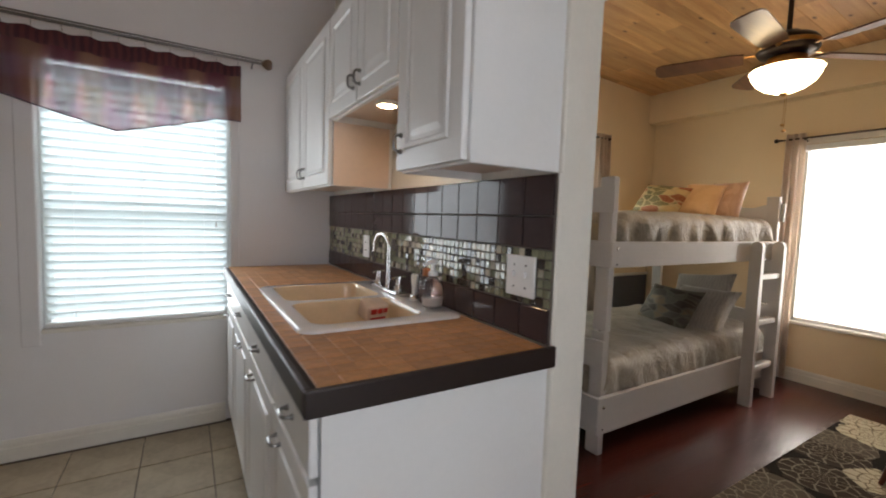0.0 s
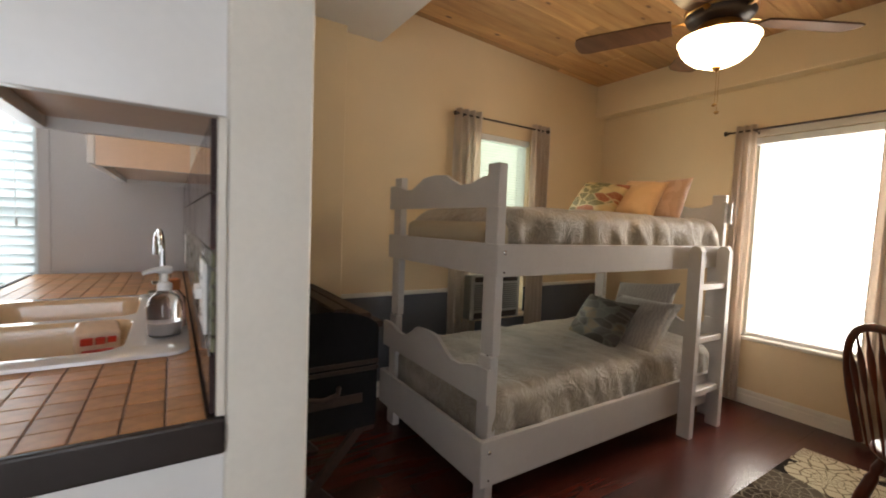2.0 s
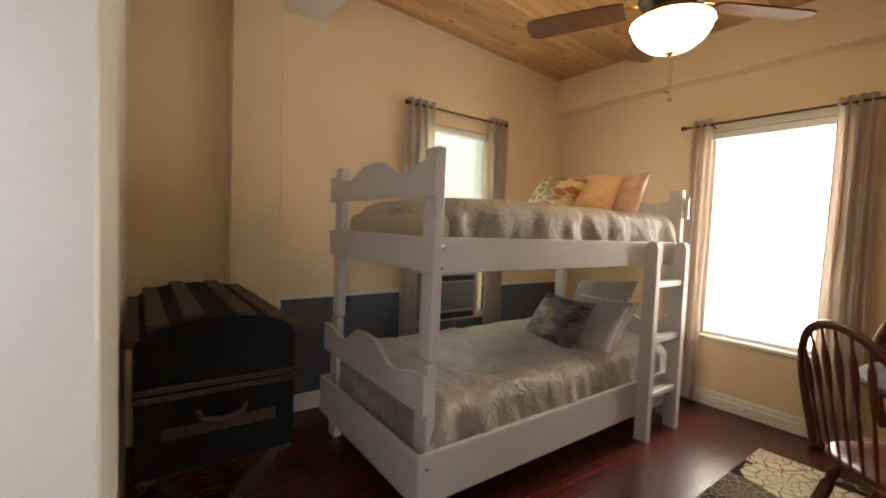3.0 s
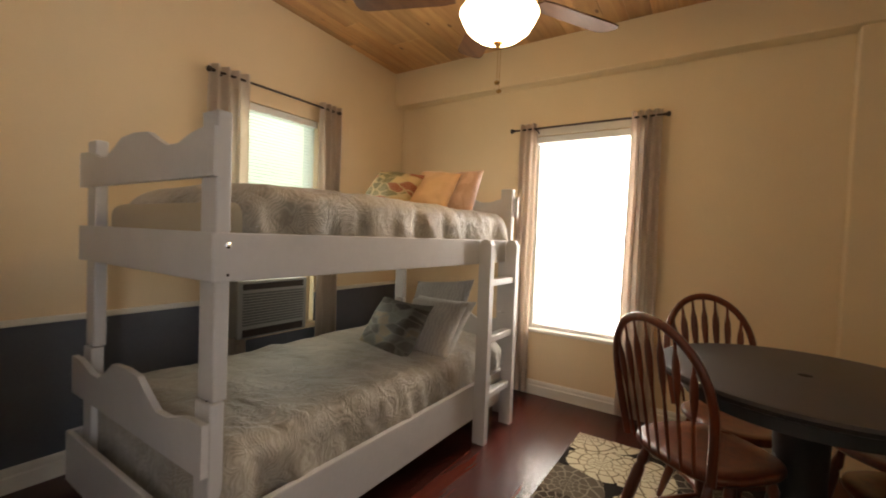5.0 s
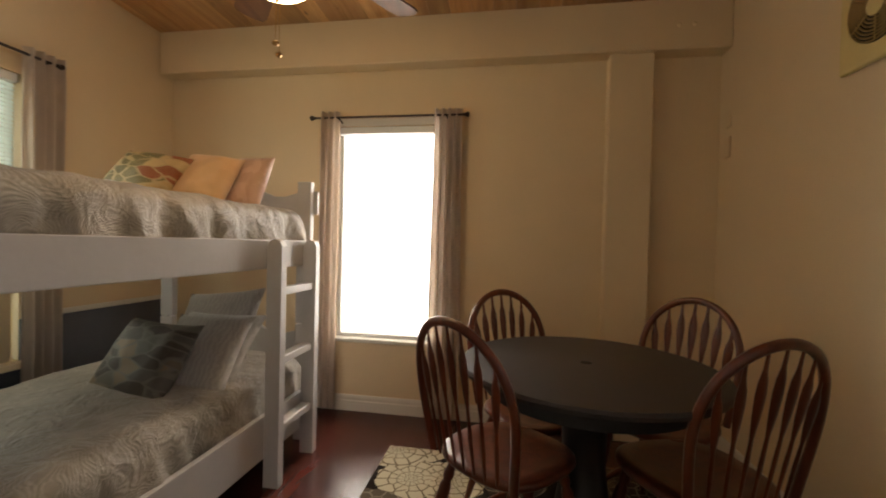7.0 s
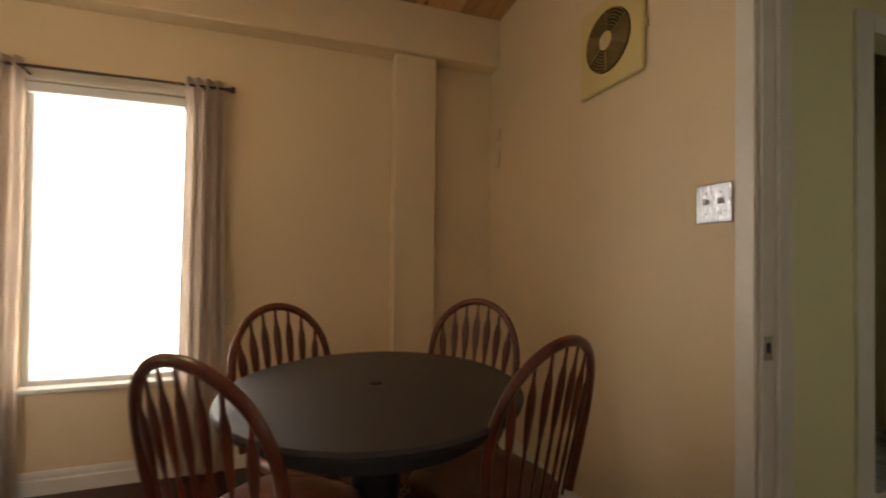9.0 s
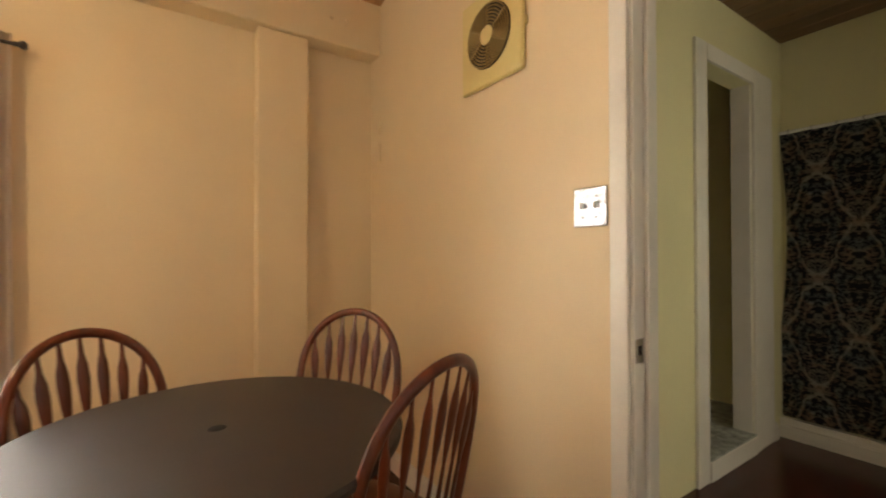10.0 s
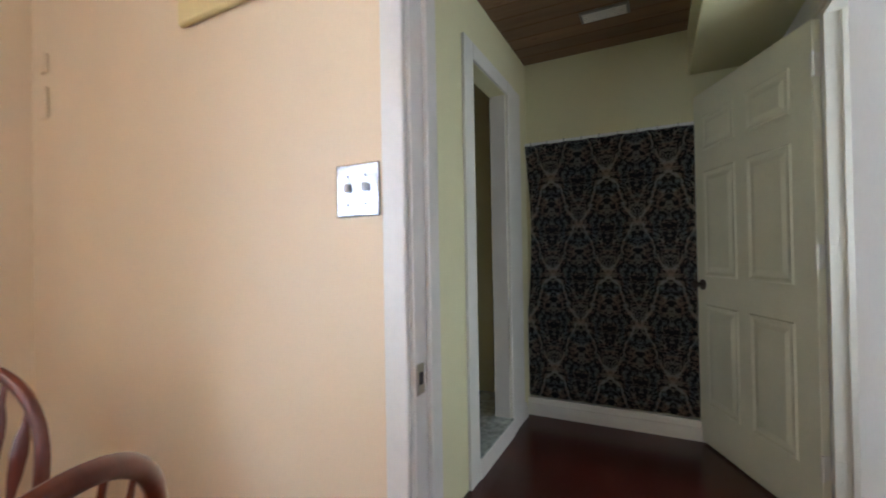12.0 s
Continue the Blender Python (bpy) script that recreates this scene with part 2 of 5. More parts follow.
def wall_boxes(bm, axis, c0, c1, u0, u1, z0, z1, holes):
    """A wall across c0..c1 on an axis, along u0..u1, with square holes (u0, u1, z0, z1) in order along it."""
    def put(a, b, lo, hi):
        if b - a > 1e-4 and hi - lo > 1e-4:
            if axis == "y":
                add_box(bm, (a, c0, lo), (b, c1, hi))
            else:
                add_box(bm, (c0, a, lo), (c1, b, hi))
    u = u0
    for a, b, lo, hi in holes:
        put(u, a, z0, z1)
        put(a, b, z0, lo)
        put(a, b, hi, z1)
        u = b
    put(u, u1, z0, z1)
    return bm


def structure(name, bm, material, label, category="wall"):
    return thing(name, bm, material, label, category, kind="structure")


# ---- the setting ----
NY, EX, SY = 2.92, 4.69, -0.70
TOP = 2.72
structure("wall_north", wall_boxes(bmesh.new(), "y", NY, NY + 0.15, 1.41, 4.84, 0, TOP, [(3.03, 3.74, 0.50, 1.93)]), CREAM, "cream-painted bedroom wall with a curtained window", "wall")
structure("wall_kitchen", wall_boxes(bmesh.new(), "y", NY, NY + 0.15, -1.55, 1.41, 0, TOP, [(-0.13, 0.69, 0.60, 1.96)]), WHITE_WALL, "white-painted kitchen wall with a blind-covered window", "wall")
structure("wall_east", wall_boxes(bmesh.new(), "x", EX, EX + 0.15, SY, NY, 0, TOP, [(0.975, 1.66, 0.48, 1.905)]), CREAM, "cream-painted wall with a bright window", "wall")
structure("wall_south", wall_boxes(bmesh.new(), "y", SY - 0.12, SY, 1.60, 4.84, 0, TOP, [(2.304, 3.057, 0, 2.05)]), CREAM, "cream-painted wall beside the doorway to the hall", "wall")
structure("wall_south_kitchen", wall_boxes(bmesh.new(), "y", SY - 0.12, SY, -1.55, 1.60, 0, TOP, [(0.33, 1.03, 0.55, 2.0)]), WHITE_WALL, "white-painted closing wall with an added unseen kitchen window", "wall")
structure("wall_west", box((-1.55, SY, 0), (-1.40, NY, TOP)), WHITE_WALL, "plain white-painted wall closing the kitchen", "wall")
structure("partition_wall", box((1.278, 0.97, 0), (1.400, NY, 2.60), 0.004), TRIM, "white-painted partition between kitchen and bedroom", "wall")
structure("wall_hall_east", wall_boxes(bmesh.new(), "x", 3.42, 3.52, -2.96, SY - 0.12, 0, 2.6, [(-2.505, -1.95, 0.10, 2.12)]), PALE_YELLOW, "pale yellow hall wall with a dark doorway", "wall")
structure("wall_hall_back", box((1.9, -3.09, 0), (4.6, -2.96, 2.6)), PALE_YELLOW, "pale yellow wall behind the patterned curtain", "wall")
structure("wall_hall_west", wall_boxes(bmesh.new(), "x", 1.90, 2.00, -2.96, SY - 0.12, 0, 2.6, [(-2.115, -1.27, 0, 2.06)]), WHITE_WALL, "white hall wall with a doorway to a daylit room", "wall")
_bm = bmesh.new()
add_box(_bm, (4.5, -2.96, 0), (4.6, SY - 0.12, 2.6))
structure("wall_closet", _bm, CREAM, "plain wall closing the dark room off the hall", "wall")
structure("wall_side_room", wall_boxes(bmesh.new(), "x", 1.2, 1.3, -3.09, SY - 0.12, 0, 2.6, [(-2.02, -1.22, 0.80, 1.90)]), WHITE_WALL, "plain wall with an added unseen window closing the side room", "wall")


def ceil_z(x):
    return 2.545 + (4.60 - x) * 0.045


# plank ceiling, boards along x, one mesh
_bm = bmesh.new()
_y, _r = -0.70, random.Random(4)
while _y < NY:
    w = min(0.132, NY - _y)
    x = -1.40
    while x < EX:
        ln = min(_r.uniform(1.6, 3.2), EX - x)
        if EX - x - ln < 0.4:
            ln = EX - x
        d = _r.uniform(0, 0.0015)
        z0, z1 = (ceil_z(max(x, 1.0)) + d, ceil_z(max(x + ln, 1.0)) + d)
        if x < 1.0 < x + ln:
            ln = 1.0 - x
            z0 = z1 = ceil_z(1.0) + d
        a, b = _y + 0.0025, _y + w - 0.0025
        v = [_bm.verts.new(p) for p in ((x, _y, z0 + 0.004), (x + ln, _y, z1 + 0.004), (x + ln, a, z1), (x, a, z0), (x, b, z0), (x + ln, b, z1), (x, _y + w, z0 + 0.004), (x + ln, _y + w, z1 + 0.004))]
        for f in ((0, 1, 2, 3), (3, 2, 5, 4), (4, 5, 7, 6)):
            _bm.faces.new([v[i] for i in f])
        x += ln
    _y += w
_ceil = structure("ceiling", _bm, PINE, "knotty pine tongue-and-groove board ceiling", "ceiling")
structure("ceiling_roof", box((-1.55, -0.85, TOP + 0.002), (4.84, 3.07, TOP + 0.08)), CREAM, "closed roof above the board ceiling", "roof")
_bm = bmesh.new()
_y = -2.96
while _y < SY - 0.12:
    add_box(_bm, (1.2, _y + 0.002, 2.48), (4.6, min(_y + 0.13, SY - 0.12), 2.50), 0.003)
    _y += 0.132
# same board pattern as the pine, in a darker brown
HALL_BOARD = wood("dark_brown_board", (0.22, 0.115, 0.058), (0.12, 0.06, 0.028), 0.4, "X", 1.0, True, 0.28, 0.15, island=True)
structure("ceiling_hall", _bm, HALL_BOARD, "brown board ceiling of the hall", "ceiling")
structure("beam_east", box((4.565, SY, 2.265), (EX, NY, 2.56), 0.006), CREAM, "cream-painted boxed beam under the ceiling", "beam")
structure("pilaster_east", box((4.595, -0.305, 0), (EX, -0.060, 2.265), 0.005), CREAM, "cream-painted pilaster carrying the beam", "pilaster")
structure("soffit_west", box((1.41, SY, 2.385), (2.365, NY, 2.70), 0.005), WHITE_WALL, "white-painted dropped soffit over the passage", "soffit")
structure("pilaster_north", box((1.845, 2.82, 0), (2.10, NY, 2.385), 0.005), CREAM, "cream-painted pilaster in the bedroom corner", "pilaster")
structure("soffit_hall", box((2.0, -2.96, 2.20), (2.40, SY - 0.12, 2.48), 0.004), PALE_YELLOW, "painted soffit along the hall ceiling", "soffit")

# floors
structure("floor_base", box((-1.55, -3.09, -0.10), (4.84, 3.07, -0.012)), DARK_GROUT, "dark subfloor under the laminate", "floor")
FLOOR_WOOD = wood("red_brown_floor", (0.095, 0.020, 0.012), (0.040, 0.008, 0.006), 0.26, "X", 0.8, False, 0.35)
lam = empty("floor_laminate", (0, 0, 0), "glossy red-brown laminate plank floor", "floor", kind="structure")


def lay_planks():
    """Laminate boards in rows along x, each an object of its own on a shared mesh of its length."""
    made, r, y = {}, random.Random(9), -2.96
    while y < NY - 0.01:
        w = min(0.125, NY - y)
        x = 1.30 - r.uniform(0, 1.0)
        while x < EX:
            lo, hi = max(x, 1.30), min(x + 1.21, 4.6 if y < SY else EX)
            x += 1.21
            if hi - lo < 0.02:
                continue
            key = (round(hi - lo, 3), round(w, 3))
            if key not in made:
                made[key] = mesh_from("plank", box((0.0004, 0.0004, -0.007), (key[0] - 0.0004, key[1] - 0.0004, 0.0)), FLOOR_WOOD)
            o = new("plank", made[key])
            o.parent = lam
            o.location = (lo, y, 0)
        y += w


lay_planks()
structure("floor_kitchen", box((-1.40, SY, -0.012), (1.298, NY, -0.004)), GROUT, "beige tiled kitchen floor with grey joints", "floor")


def skirting(name, a, b, normal, height=0.105):
    """Baseboard from a to b in plan; normal: the side it faces."""
    bm = bmesh.new()
    prof = [(0, 0), (0.016, 0), (0.016, height * 0.62), (0.011, height * 0.68), (0.011, height * 0.86), (0.006, height), (0, height)]
    a, b, n = Vector((*a, 0)), Vector((*b, 0)), Vector((*normal, 0))
    ra = [bm.verts.new(a + n * (p + 0.0) + Vector((0, 0, q))) for p, q in prof]
    rb = [bm.verts.new(b + n * (p + 0.0) + Vector((0, 0, q))) for p, q in prof]
    bm.faces.new(ra); bm.faces.new(rb[::-1])
    for i in range(len(prof)):
        j = (i + 1) % len(prof)
        bm.faces.new((ra[i], rb[i], rb[j], ra[j]))
    return structure(name, bm, TRIM, "white-painted moulded baseboard", "baseboard")


skirting("baseboard_east", (EX, -0.06), (EX, NY), (-1, 0))
skirting("baseboard_east_corner", (EX, SY), (EX, -0.305), (-1, 0))
skirting("baseboard_north", (2.10, NY - 0.012), (EX - 0.016, NY - 0.012), (0, -1))
skirting("baseboard_kitchen", (-1.40, NY), (0.66, NY), (0, -1))
skirting("baseboard_south", (3.10, SY), (EX - 0.016, SY), (0, 1))
skirting("baseboard_hall", (2.0, -2.90), (3.42, -2.90), (0, 1), 0.12)
skirting("baseboard_hall_east", (3.42, -2.84), (3.42, -2.777), (-1, 0), 0.10)

# ---- windows ----
def backdrop(name, lo, hi, mat_b):
    return structure(name, box(lo, hi), mat_b, "white overcast distance outside the window", "backdrop")


backdrop("backdrop_east", (6.2, -1.6, -1.0), (6.22, 4.2, 4.0), SKY_WHITE)
backdrop("backdrop_north", (2.0, 4.4, -1.0), (5.6, 4.42, 4.0), GARDEN)
backdrop("backdrop_kitchen", (-2.6, 4.4, -1.0), (1.99, 4.42, 4.0), COOL_SKY)


def sash_window(name, axis, c, u0, u1, z0, z1, label, inward, rail=0.004):
    """A double-hung window set in an opening; c: the plane of its inner face, inward: +1 or -1 towards the room."""
    at = empty(name, (0, 0, 0), label, "window", kind="structure")

    def b(du0, dz0, du1, dz1, d0, d1, bev=0.004):
        lo, hi = min(c - inward * d0, c - inward * d1), max(c - inward * d0, c - inward * d1)
        return box((du0, lo, dz0), (du1, hi, dz1), bev) if axis == "y" else box((lo, du0, dz0), (hi, du1, dz1), bev)
    t = 0.030
    part("frame_side", b(u0, z0, u0 + t, z1, 0.05, 0.13), SASH, at)
    part("frame_side", b(u1 - t, z0, u1, z1, 0.05, 0.13), SASH, at)
    part("frame_head", b(u0 + t, z1 - t, u1 - t, z1, 0.05, 0.13), SASH, at)
    part("frame_foot", b(u0 + t, z0, u1 - t, z0 + t, 0.05, 0.13), SASH, at)
    zm = (z0 + z1) / 2 - 0.03
    part("meeting_rail", b(u0 + t, zm - rail, u1 - t, zm + rail, 0.075, 0.098), SASH, at)
    for nm, za, zb, d in (("lower_pane", z0 + t, zm - rail - 0.001, 0.075), ("upper_pane", zm + rail + 0.001, z1 - t, 0.095)):
        p = part(nm, b(u0 + t, za, u1 - t, zb, d, d + 0.004, 0), PANE, at, "clear window glass")
        p.visible_shadow = False
    return at, b


w, b = sash_window("window_1", "y", NY, -0.13, 0.69, 0.60, 1.96, "white double-hung kitchen window behind a blind", -1, 0.022)
part("window_sill", b(-0.13, 0.60, 0.69, 0.622, -0.004, 0.05), TRIM, w)
for nm, q in (("casing_side", (-0.20, 0.545, -0.13, 2.03)), ("casing_side", (0.69, 0.545, 0.735, 2.03))):
    part(nm, b(*q, -0.012, -0.0005), WHITE_WALL, w)
w, b = sash_window("window_2", "y", NY, 3.03, 3.74, 0.50, 1.93, "white double-hung bedroom window with an air conditioner", -1)
part("window_sill", b(2.99, 0.462, 3.78, 0.495, -0.055, 0.045), CREAM, w)
w, b = sash_window("window_3", "x", EX, 0.975, 1.66, 0.48, 1.905, "bright double-hung window with overcast daylight", -1)
part("window_sill", b(0.95, 0.462, 1.685, 0.486, -0.022, 0.05), TRIM, w)
part("head_casing", b(0.93, 1.905, 1.70, 1.955, -0.014, -0.0005), TRIM, w)
part("raised_blind", b(0.985, 1.855, 1.65, 1.902, 0.0, 0.045), PVC, w, "white blind drawn right up")


# unseen, added so the south lamp has an opening
w, b = sash_window("window_4", "y", SY, 0.33, 1.03, 0.55, 2.0, "unseen double-hung kitchen window added to let in light", 1, 0.02)
# made-up window out of view, lets the hall's added light through
w, b = sash_window("window_5", "x", 1.3, -2.02, -1.22, 0.80, 1.90, "unseen double-hung side room window added for hall light", 1, 0.02)


def slat_mat():
    m, t, bs, k = nodes_of("white_blind_slat")
    bs.inputs["Base Color"].default_value = (0.80, 0.82, 0.82, 1)
    bs.inputs["Roughness"].default_value = 0.4
    tr = t.nodes.new("ShaderNodeBsdfTranslucent")
    tr.inputs[0].default_value = (0.84, 0.90, 0.90, 1)
    mx = t.nodes.new("ShaderNodeMixShader")
    mx.inputs[0].default_value = 0.62
    k.new(bs.outputs[0], mx.inputs[1]); k.new(tr.outputs[0], mx.inputs[2])
    k.new(mx.outputs[0], t.nodes["Material Output"].inputs[0])
    return m


SLAT = slat_mat()


def blind(label, u0, u1, y, z0, z1, pitch, depth, tilt):
    at = empty("window_blind", (0, 0, 0), label, "blind")
    part("head_rail", box((u0, y - 0.025, z1 - 0.045), (u1, y + 0.025, z1), 0.004), PVC, at)
    part("bottom_rail", box((u0, y - 0.02, z0), (u1, y + 0.02, z0 + 0.022), 0.006, 2), PVC, at)
    bm = bmesh.new()
    c, s = math.cos(tilt), math.sin(tilt)
    pr = [(-0.5, -0.0016), (-0.2, 0.002), (0.2, 0.002), (0.5, -0.0016)]
    rows = [[bm.verts.new((u, q * depth * c - e * s, q * depth * s + e * c)) for q, e in pr] for u in (u0 + 0.004, u1 - 0.004)]
    for i in range(3):
        bm.faces.new((rows[0][i], rows[1][i], rows[1][i + 1], rows[0][i + 1]))
    me = mesh_from("slat", bm, SLAT, True)
    n = int((z1 - 0.05 - z0 - 0.03) / pitch)
    for i in range(n):
        o = new("slat", me)
        o.parent = at
        o.location = (0, y, z0 + 0.035 + pitch * (i + 0.5))
    for u in (u0 + 0.12, (u0 + u1) / 2, u1 - 0.12) if depth > 0.03 else (u0 + 0.1, u1 - 0.1):
        part("ladder_cord", tube(bmesh.new(), [(u, y - depth * 0.42, z0 + 0.02), (u, y - depth * 0.42, z1 - 0.04)], 0.0011, 5), PVC, at)
    part("pull_cord", tube(bmesh.new(), [(u1 - 0.06, y - 0.03, z1 - 0.05), (u1 - 0.062, y - 0.032, z1 - 0.55), (u1 - 0.06, y - 0.03, z1 - 0.80)], 0.0014, 5), PVC, at)
    part("tassel", lathe(bmesh.new(), [(0.002, 0), (0.006, -0.012), (0.004, -0.035)], 8, (u1 - 0.06, y - 0.03, z1 - 0.80)), PVC, at)
    return at


blind("lowered white two-inch blind over the kitchen window", -0.118, 0.678, NY + 0.026, 0.625, 1.958, 0.0425, 0.050, radians(-54))
blind("lowered white mini blind over the bedroom window", 3.045, 3.725, NY + 0.022, 0.86, 1.925, 0.0205, 0.0245, radians(55))

# ---- kitchen ----
COUNTER_TILE = paint("terracotta_counter_tile", (0.58, 0.29, 0.12), 0.38, var=0.2, scale=14, fine=60, relief=0.12, vary=0.14)
EDGE_DARK = paint("dark_brown_counter_edge", (0.020, 0.012, 0.010), 0.42, var=0.2, scale=10, fine=50, relief=0.2)
WALL_TILE = paint("aubergine_glazed_tile", (0.060, 0.040, 0.040), 0.09, var=0.12, scale=10, fine=40, relief=0.02, vary=0.08)
for _n in WALL_TILE.node_tree.nodes:
    if _n.type == "BSDF_PRINCIPLED":
        _n.inputs["Specular IOR Level"].default_value = 0.28
CREAM_GROUT = paint("pale_grout", (0.17, 0.14, 0.12), 0.85, var=0.15, scale=20, fine=160, relief=0.4)
MOSAIC_GREEN = paint("sage_glass_mosaic", (0.20, 0.20, 0.13), 0.06, var=0.2, scale=30, relief=0.0, vary=0.35, coat=0.4)
MOSAIC_DARK = paint("dark_glass_mosaic", (0.045, 0.035, 0.03), 0.06, var=0.2, scale=30, relief=0.0, vary=0.3, coat=0.4)
MOSAIC_PALE = paint("pale_stone_mosaic", (0.42, 0.38, 0.29), 0.12, var=0.2, scale=30, relief=0.05, vary=0.2, coat=0.3)
ENAMEL = paint("white_enamel", (0.80, 0.79, 0.78), 0.12, var=0.03, scale=6, relief=0.0, coat=0.4)
ALMOND = paint("almond_enamel", (0.72, 0.55, 0.36), 0.14, var=0.08, scale=5, relief=0.0, coat=0.4)
# warm puck light on the cabinet side is put into this peach
CAB_WARM_LIT = paint("peach_lit_cabinet_side", (0.74, 0.58, 0.46), 0.4, var=0.06, scale=4, relief=0.08)


def panel_door(parent, w, h, handle, thick=0.019, name="door"):
    """A raised-panel door in the plane x=0 facing -x, from (0,0) to (w,h) in y,z."""
    bm = bmesh.new()
    add_box(bm, (0, 0.0015, 0.0015), (thick, w - 0.0015, h - 0.0015), 0.004, 2)
    d = part(name, bm, WHITE_GLOSS, parent)
    m = min(0.055, w * 0.24, h * 0.3)
    if h > 0.2:
        bm = bmesh.new()
        o = [(m, m), (w - m, m), (w - m, h - m), (m, h - m)]
        loops = []
        for inset, x in ((0.0, -0.0005), (0.004, -0.006), (0.012, -0.006), (0.018, -0.001), (0.028, -0.0008), (0.045, -0.0045)):
            loops.append([bm.verts.new((x, y + (inset if y < w / 2 else -inset), z + (inset if z < h / 2 else -inset))) for y, z in o])
        for a, c in zip(loops, loops[1:]):
            for i in range(4):
                bm.faces.new((a[i], a[(i + 1) % 4], c[(i + 1) % 4], c[i]))
        bm.faces.new(loops[-1])
        part("raised_panel", bm, WHITE_GLOSS, d)
    if handle:
        hy, hz, upright = handle
        bm = bmesh.new()
        e = 0.026 if not upright else 0.022
        pts = [(0, -e, 0), (-0.014, -e, 0), (-0.021, -e * 0.7, 0), (-0.023, 0, 0), (-0.021, e * 0.7, 0), (-0.014, e, 0), (0, e, 0)]
        if upright:
            pts = [(x, z, y) for x, y, z in pts]
        tube(bm, [(x, hy + y, hz + z) for x, y, z in pts], 0.0045, 8)
        for s in (-e, e):
            lathe(bm, [(0.008, 0), (0.008, -0.003), (0.005, -0.006)], 10, (0, hy + (0 if upright else s), hz + (s if upright else 0)), "X")
        part("handle", bm, PULL, d, "dull nickel bar handle", smooth=True)
    return d


def upper_cabinet(y0, y1, z0, z1, doors, label, side=None):
    xf, xb = 0.985, 1.2775
    at = empty("wall_cabinet", (xf, y0, z0), label, "cabinet", "kitchen wall cabinets")
    w, h, d = y1 - y0, z1 - z0, xb - xf
    part("side_panel", box((0.020, 0, 0), (d, 0.016, h), 0.001), side or WHITE_GLOSS, at)
    part("side_panel", box((0.020, w - 0.016, 0), (d, w - 0.001, h), 0.001), WHITE_GLOSS, at)
    part("bottom_panel", box((0.020, 0.016, 0.022), (d, w - 0.016, 0.036)), CAB_WARM_LIT, at, "recessed peach bottom board")
    part("face_rail", box((0.020, 0.016, 0), (0.036, w - 0.016, 0.0215), 0.001), WHITE_GLOSS, at)
    part("top_panel", box((0.020, 0.016, h - 0.016), (d, w - 0.016, h)), WHITE_GLOSS, at)
    part("back_panel", box((d - 0.006, 0.016, 0.036), (d, w - 0.016, h - 0.016)), WHITE_GLOSS, at)
    n = len(doors)
    for i, hs in enumerate(doors):
        dw = w / n
        dr = panel_door(at, dw - 0.004, h - 0.006, (0.03 if hs < 0 else dw - 0.034, 0.075, True), name="door")
        dr.location = (0, i * dw + 0.002, 0.003)
    return at


upper_cabinet(2.0, 2.90, 1.347, 2.03, (1, -1), "tall white two-door wall cabinet with raised panels")
upper_cabinet(1.325, 1.998, 1.615, 2.03, (1, -1), "short white two-door wall cabinet above the sink")
upper_cabinet(0.985, 1.323, 1.347, 2.03, (1,), "white single-door wall cabinet with a plain side")
part("side_skin", box((0.022, -0.0025, 0.001), (0.2925, -0.0002, 0.682)), WHITE_GLOSS, bpy.data.objects["wall_cabinet.002"])
# peach skin paints the puck light's glow onto the white cabinet's side
part("side_skin", box((0.022, -0.003, 0.001), (0.276, -0.0002, 0.266)), CAB_WARM_LIT, bpy.data.objects["wall_cabinet"], "side board coloured peach as if lit by the puck light")
lamp = empty("puck_light", (1.10, 1.66, 1.632), "small round under-cabinet light glowing warm white", "light")
part("rim", lathe(bmesh.new(), [(0.034, 0.005), (0.040, 0.004), (0.042, -0.008), (0.034, -0.011), (0.033, -0.006)], 24), PVC, lamp, smooth=True)
part("lens", lathe(bmesh.new(), [(0.001, -0.014), (0.02, -0.0135), (0.0325, -0.009), (0.0325, -0.004)], 24), glow("warm_puck_glow", (1.0, 0.66, 0.36), PUCK_GLOW), lamp, smooth=True)

# base cabinets: carcass, drawers above doors
base = empty("base_cabinet", (0, 0, 0), "white kitchen base cabinet with drawers and doors", "cabinet")
part("end_panel", box((0.690, 0.985, 0.0), (1.2775, 1.001, 0.852), 0.001), WHITE_GLOSS, base)
part("corner_stile", box((0.690, 0.985, 0.0), (0.708, 1.03, 0.842), 0.002), WHITE_GLOSS, base)
part("carcass", box((0.708, 1.0015, 0.10), (1.262, 2.905, 0.72)), WHITE_GLOSS, base)
part("face_frame", box((0.690, 1.03, 0.10), (0.7078, 2.905, 0.842), 0.001), WHITE_GLOSS, base)
part("toe_kick", box((0.745, 1.001, 0), (0.76, 2.905, 0.10)), TRIM, base)
_ys = (0.988, 1.40, 1.93, 2.45, 2.90)
for i in range(4):
    y0, y1 = _ys[i], _ys[i + 1]
    d = panel_door(base, y1 - y0 - 0.012, 0.125, ((y1 - y0) * (0.42 if i == 0 else 0.5), 0.065, False), name="drawer")
    d.location = (0.6705, y0 + 0.006, 0.715)
    d = panel_door(base, y1 - y0 - 0.012, 0.595, ((y1 - y0) - (0.10, 0.16, 0.28, 0.1)[i], 0.54, False), name="door")
    d.location = (0.6705, y0 + 0.006, 0.108)

# worktop with a hole for the sink
CZ = 0.905
SX0, SX1, SYA, SYB = 0.725, 1.245, 1.318, 2.088
top = empty("kitchen_worktop", (0, 0, 0), "tiled terracotta worktop with a dark brown edge", "worktop")
bm = bmesh.new()
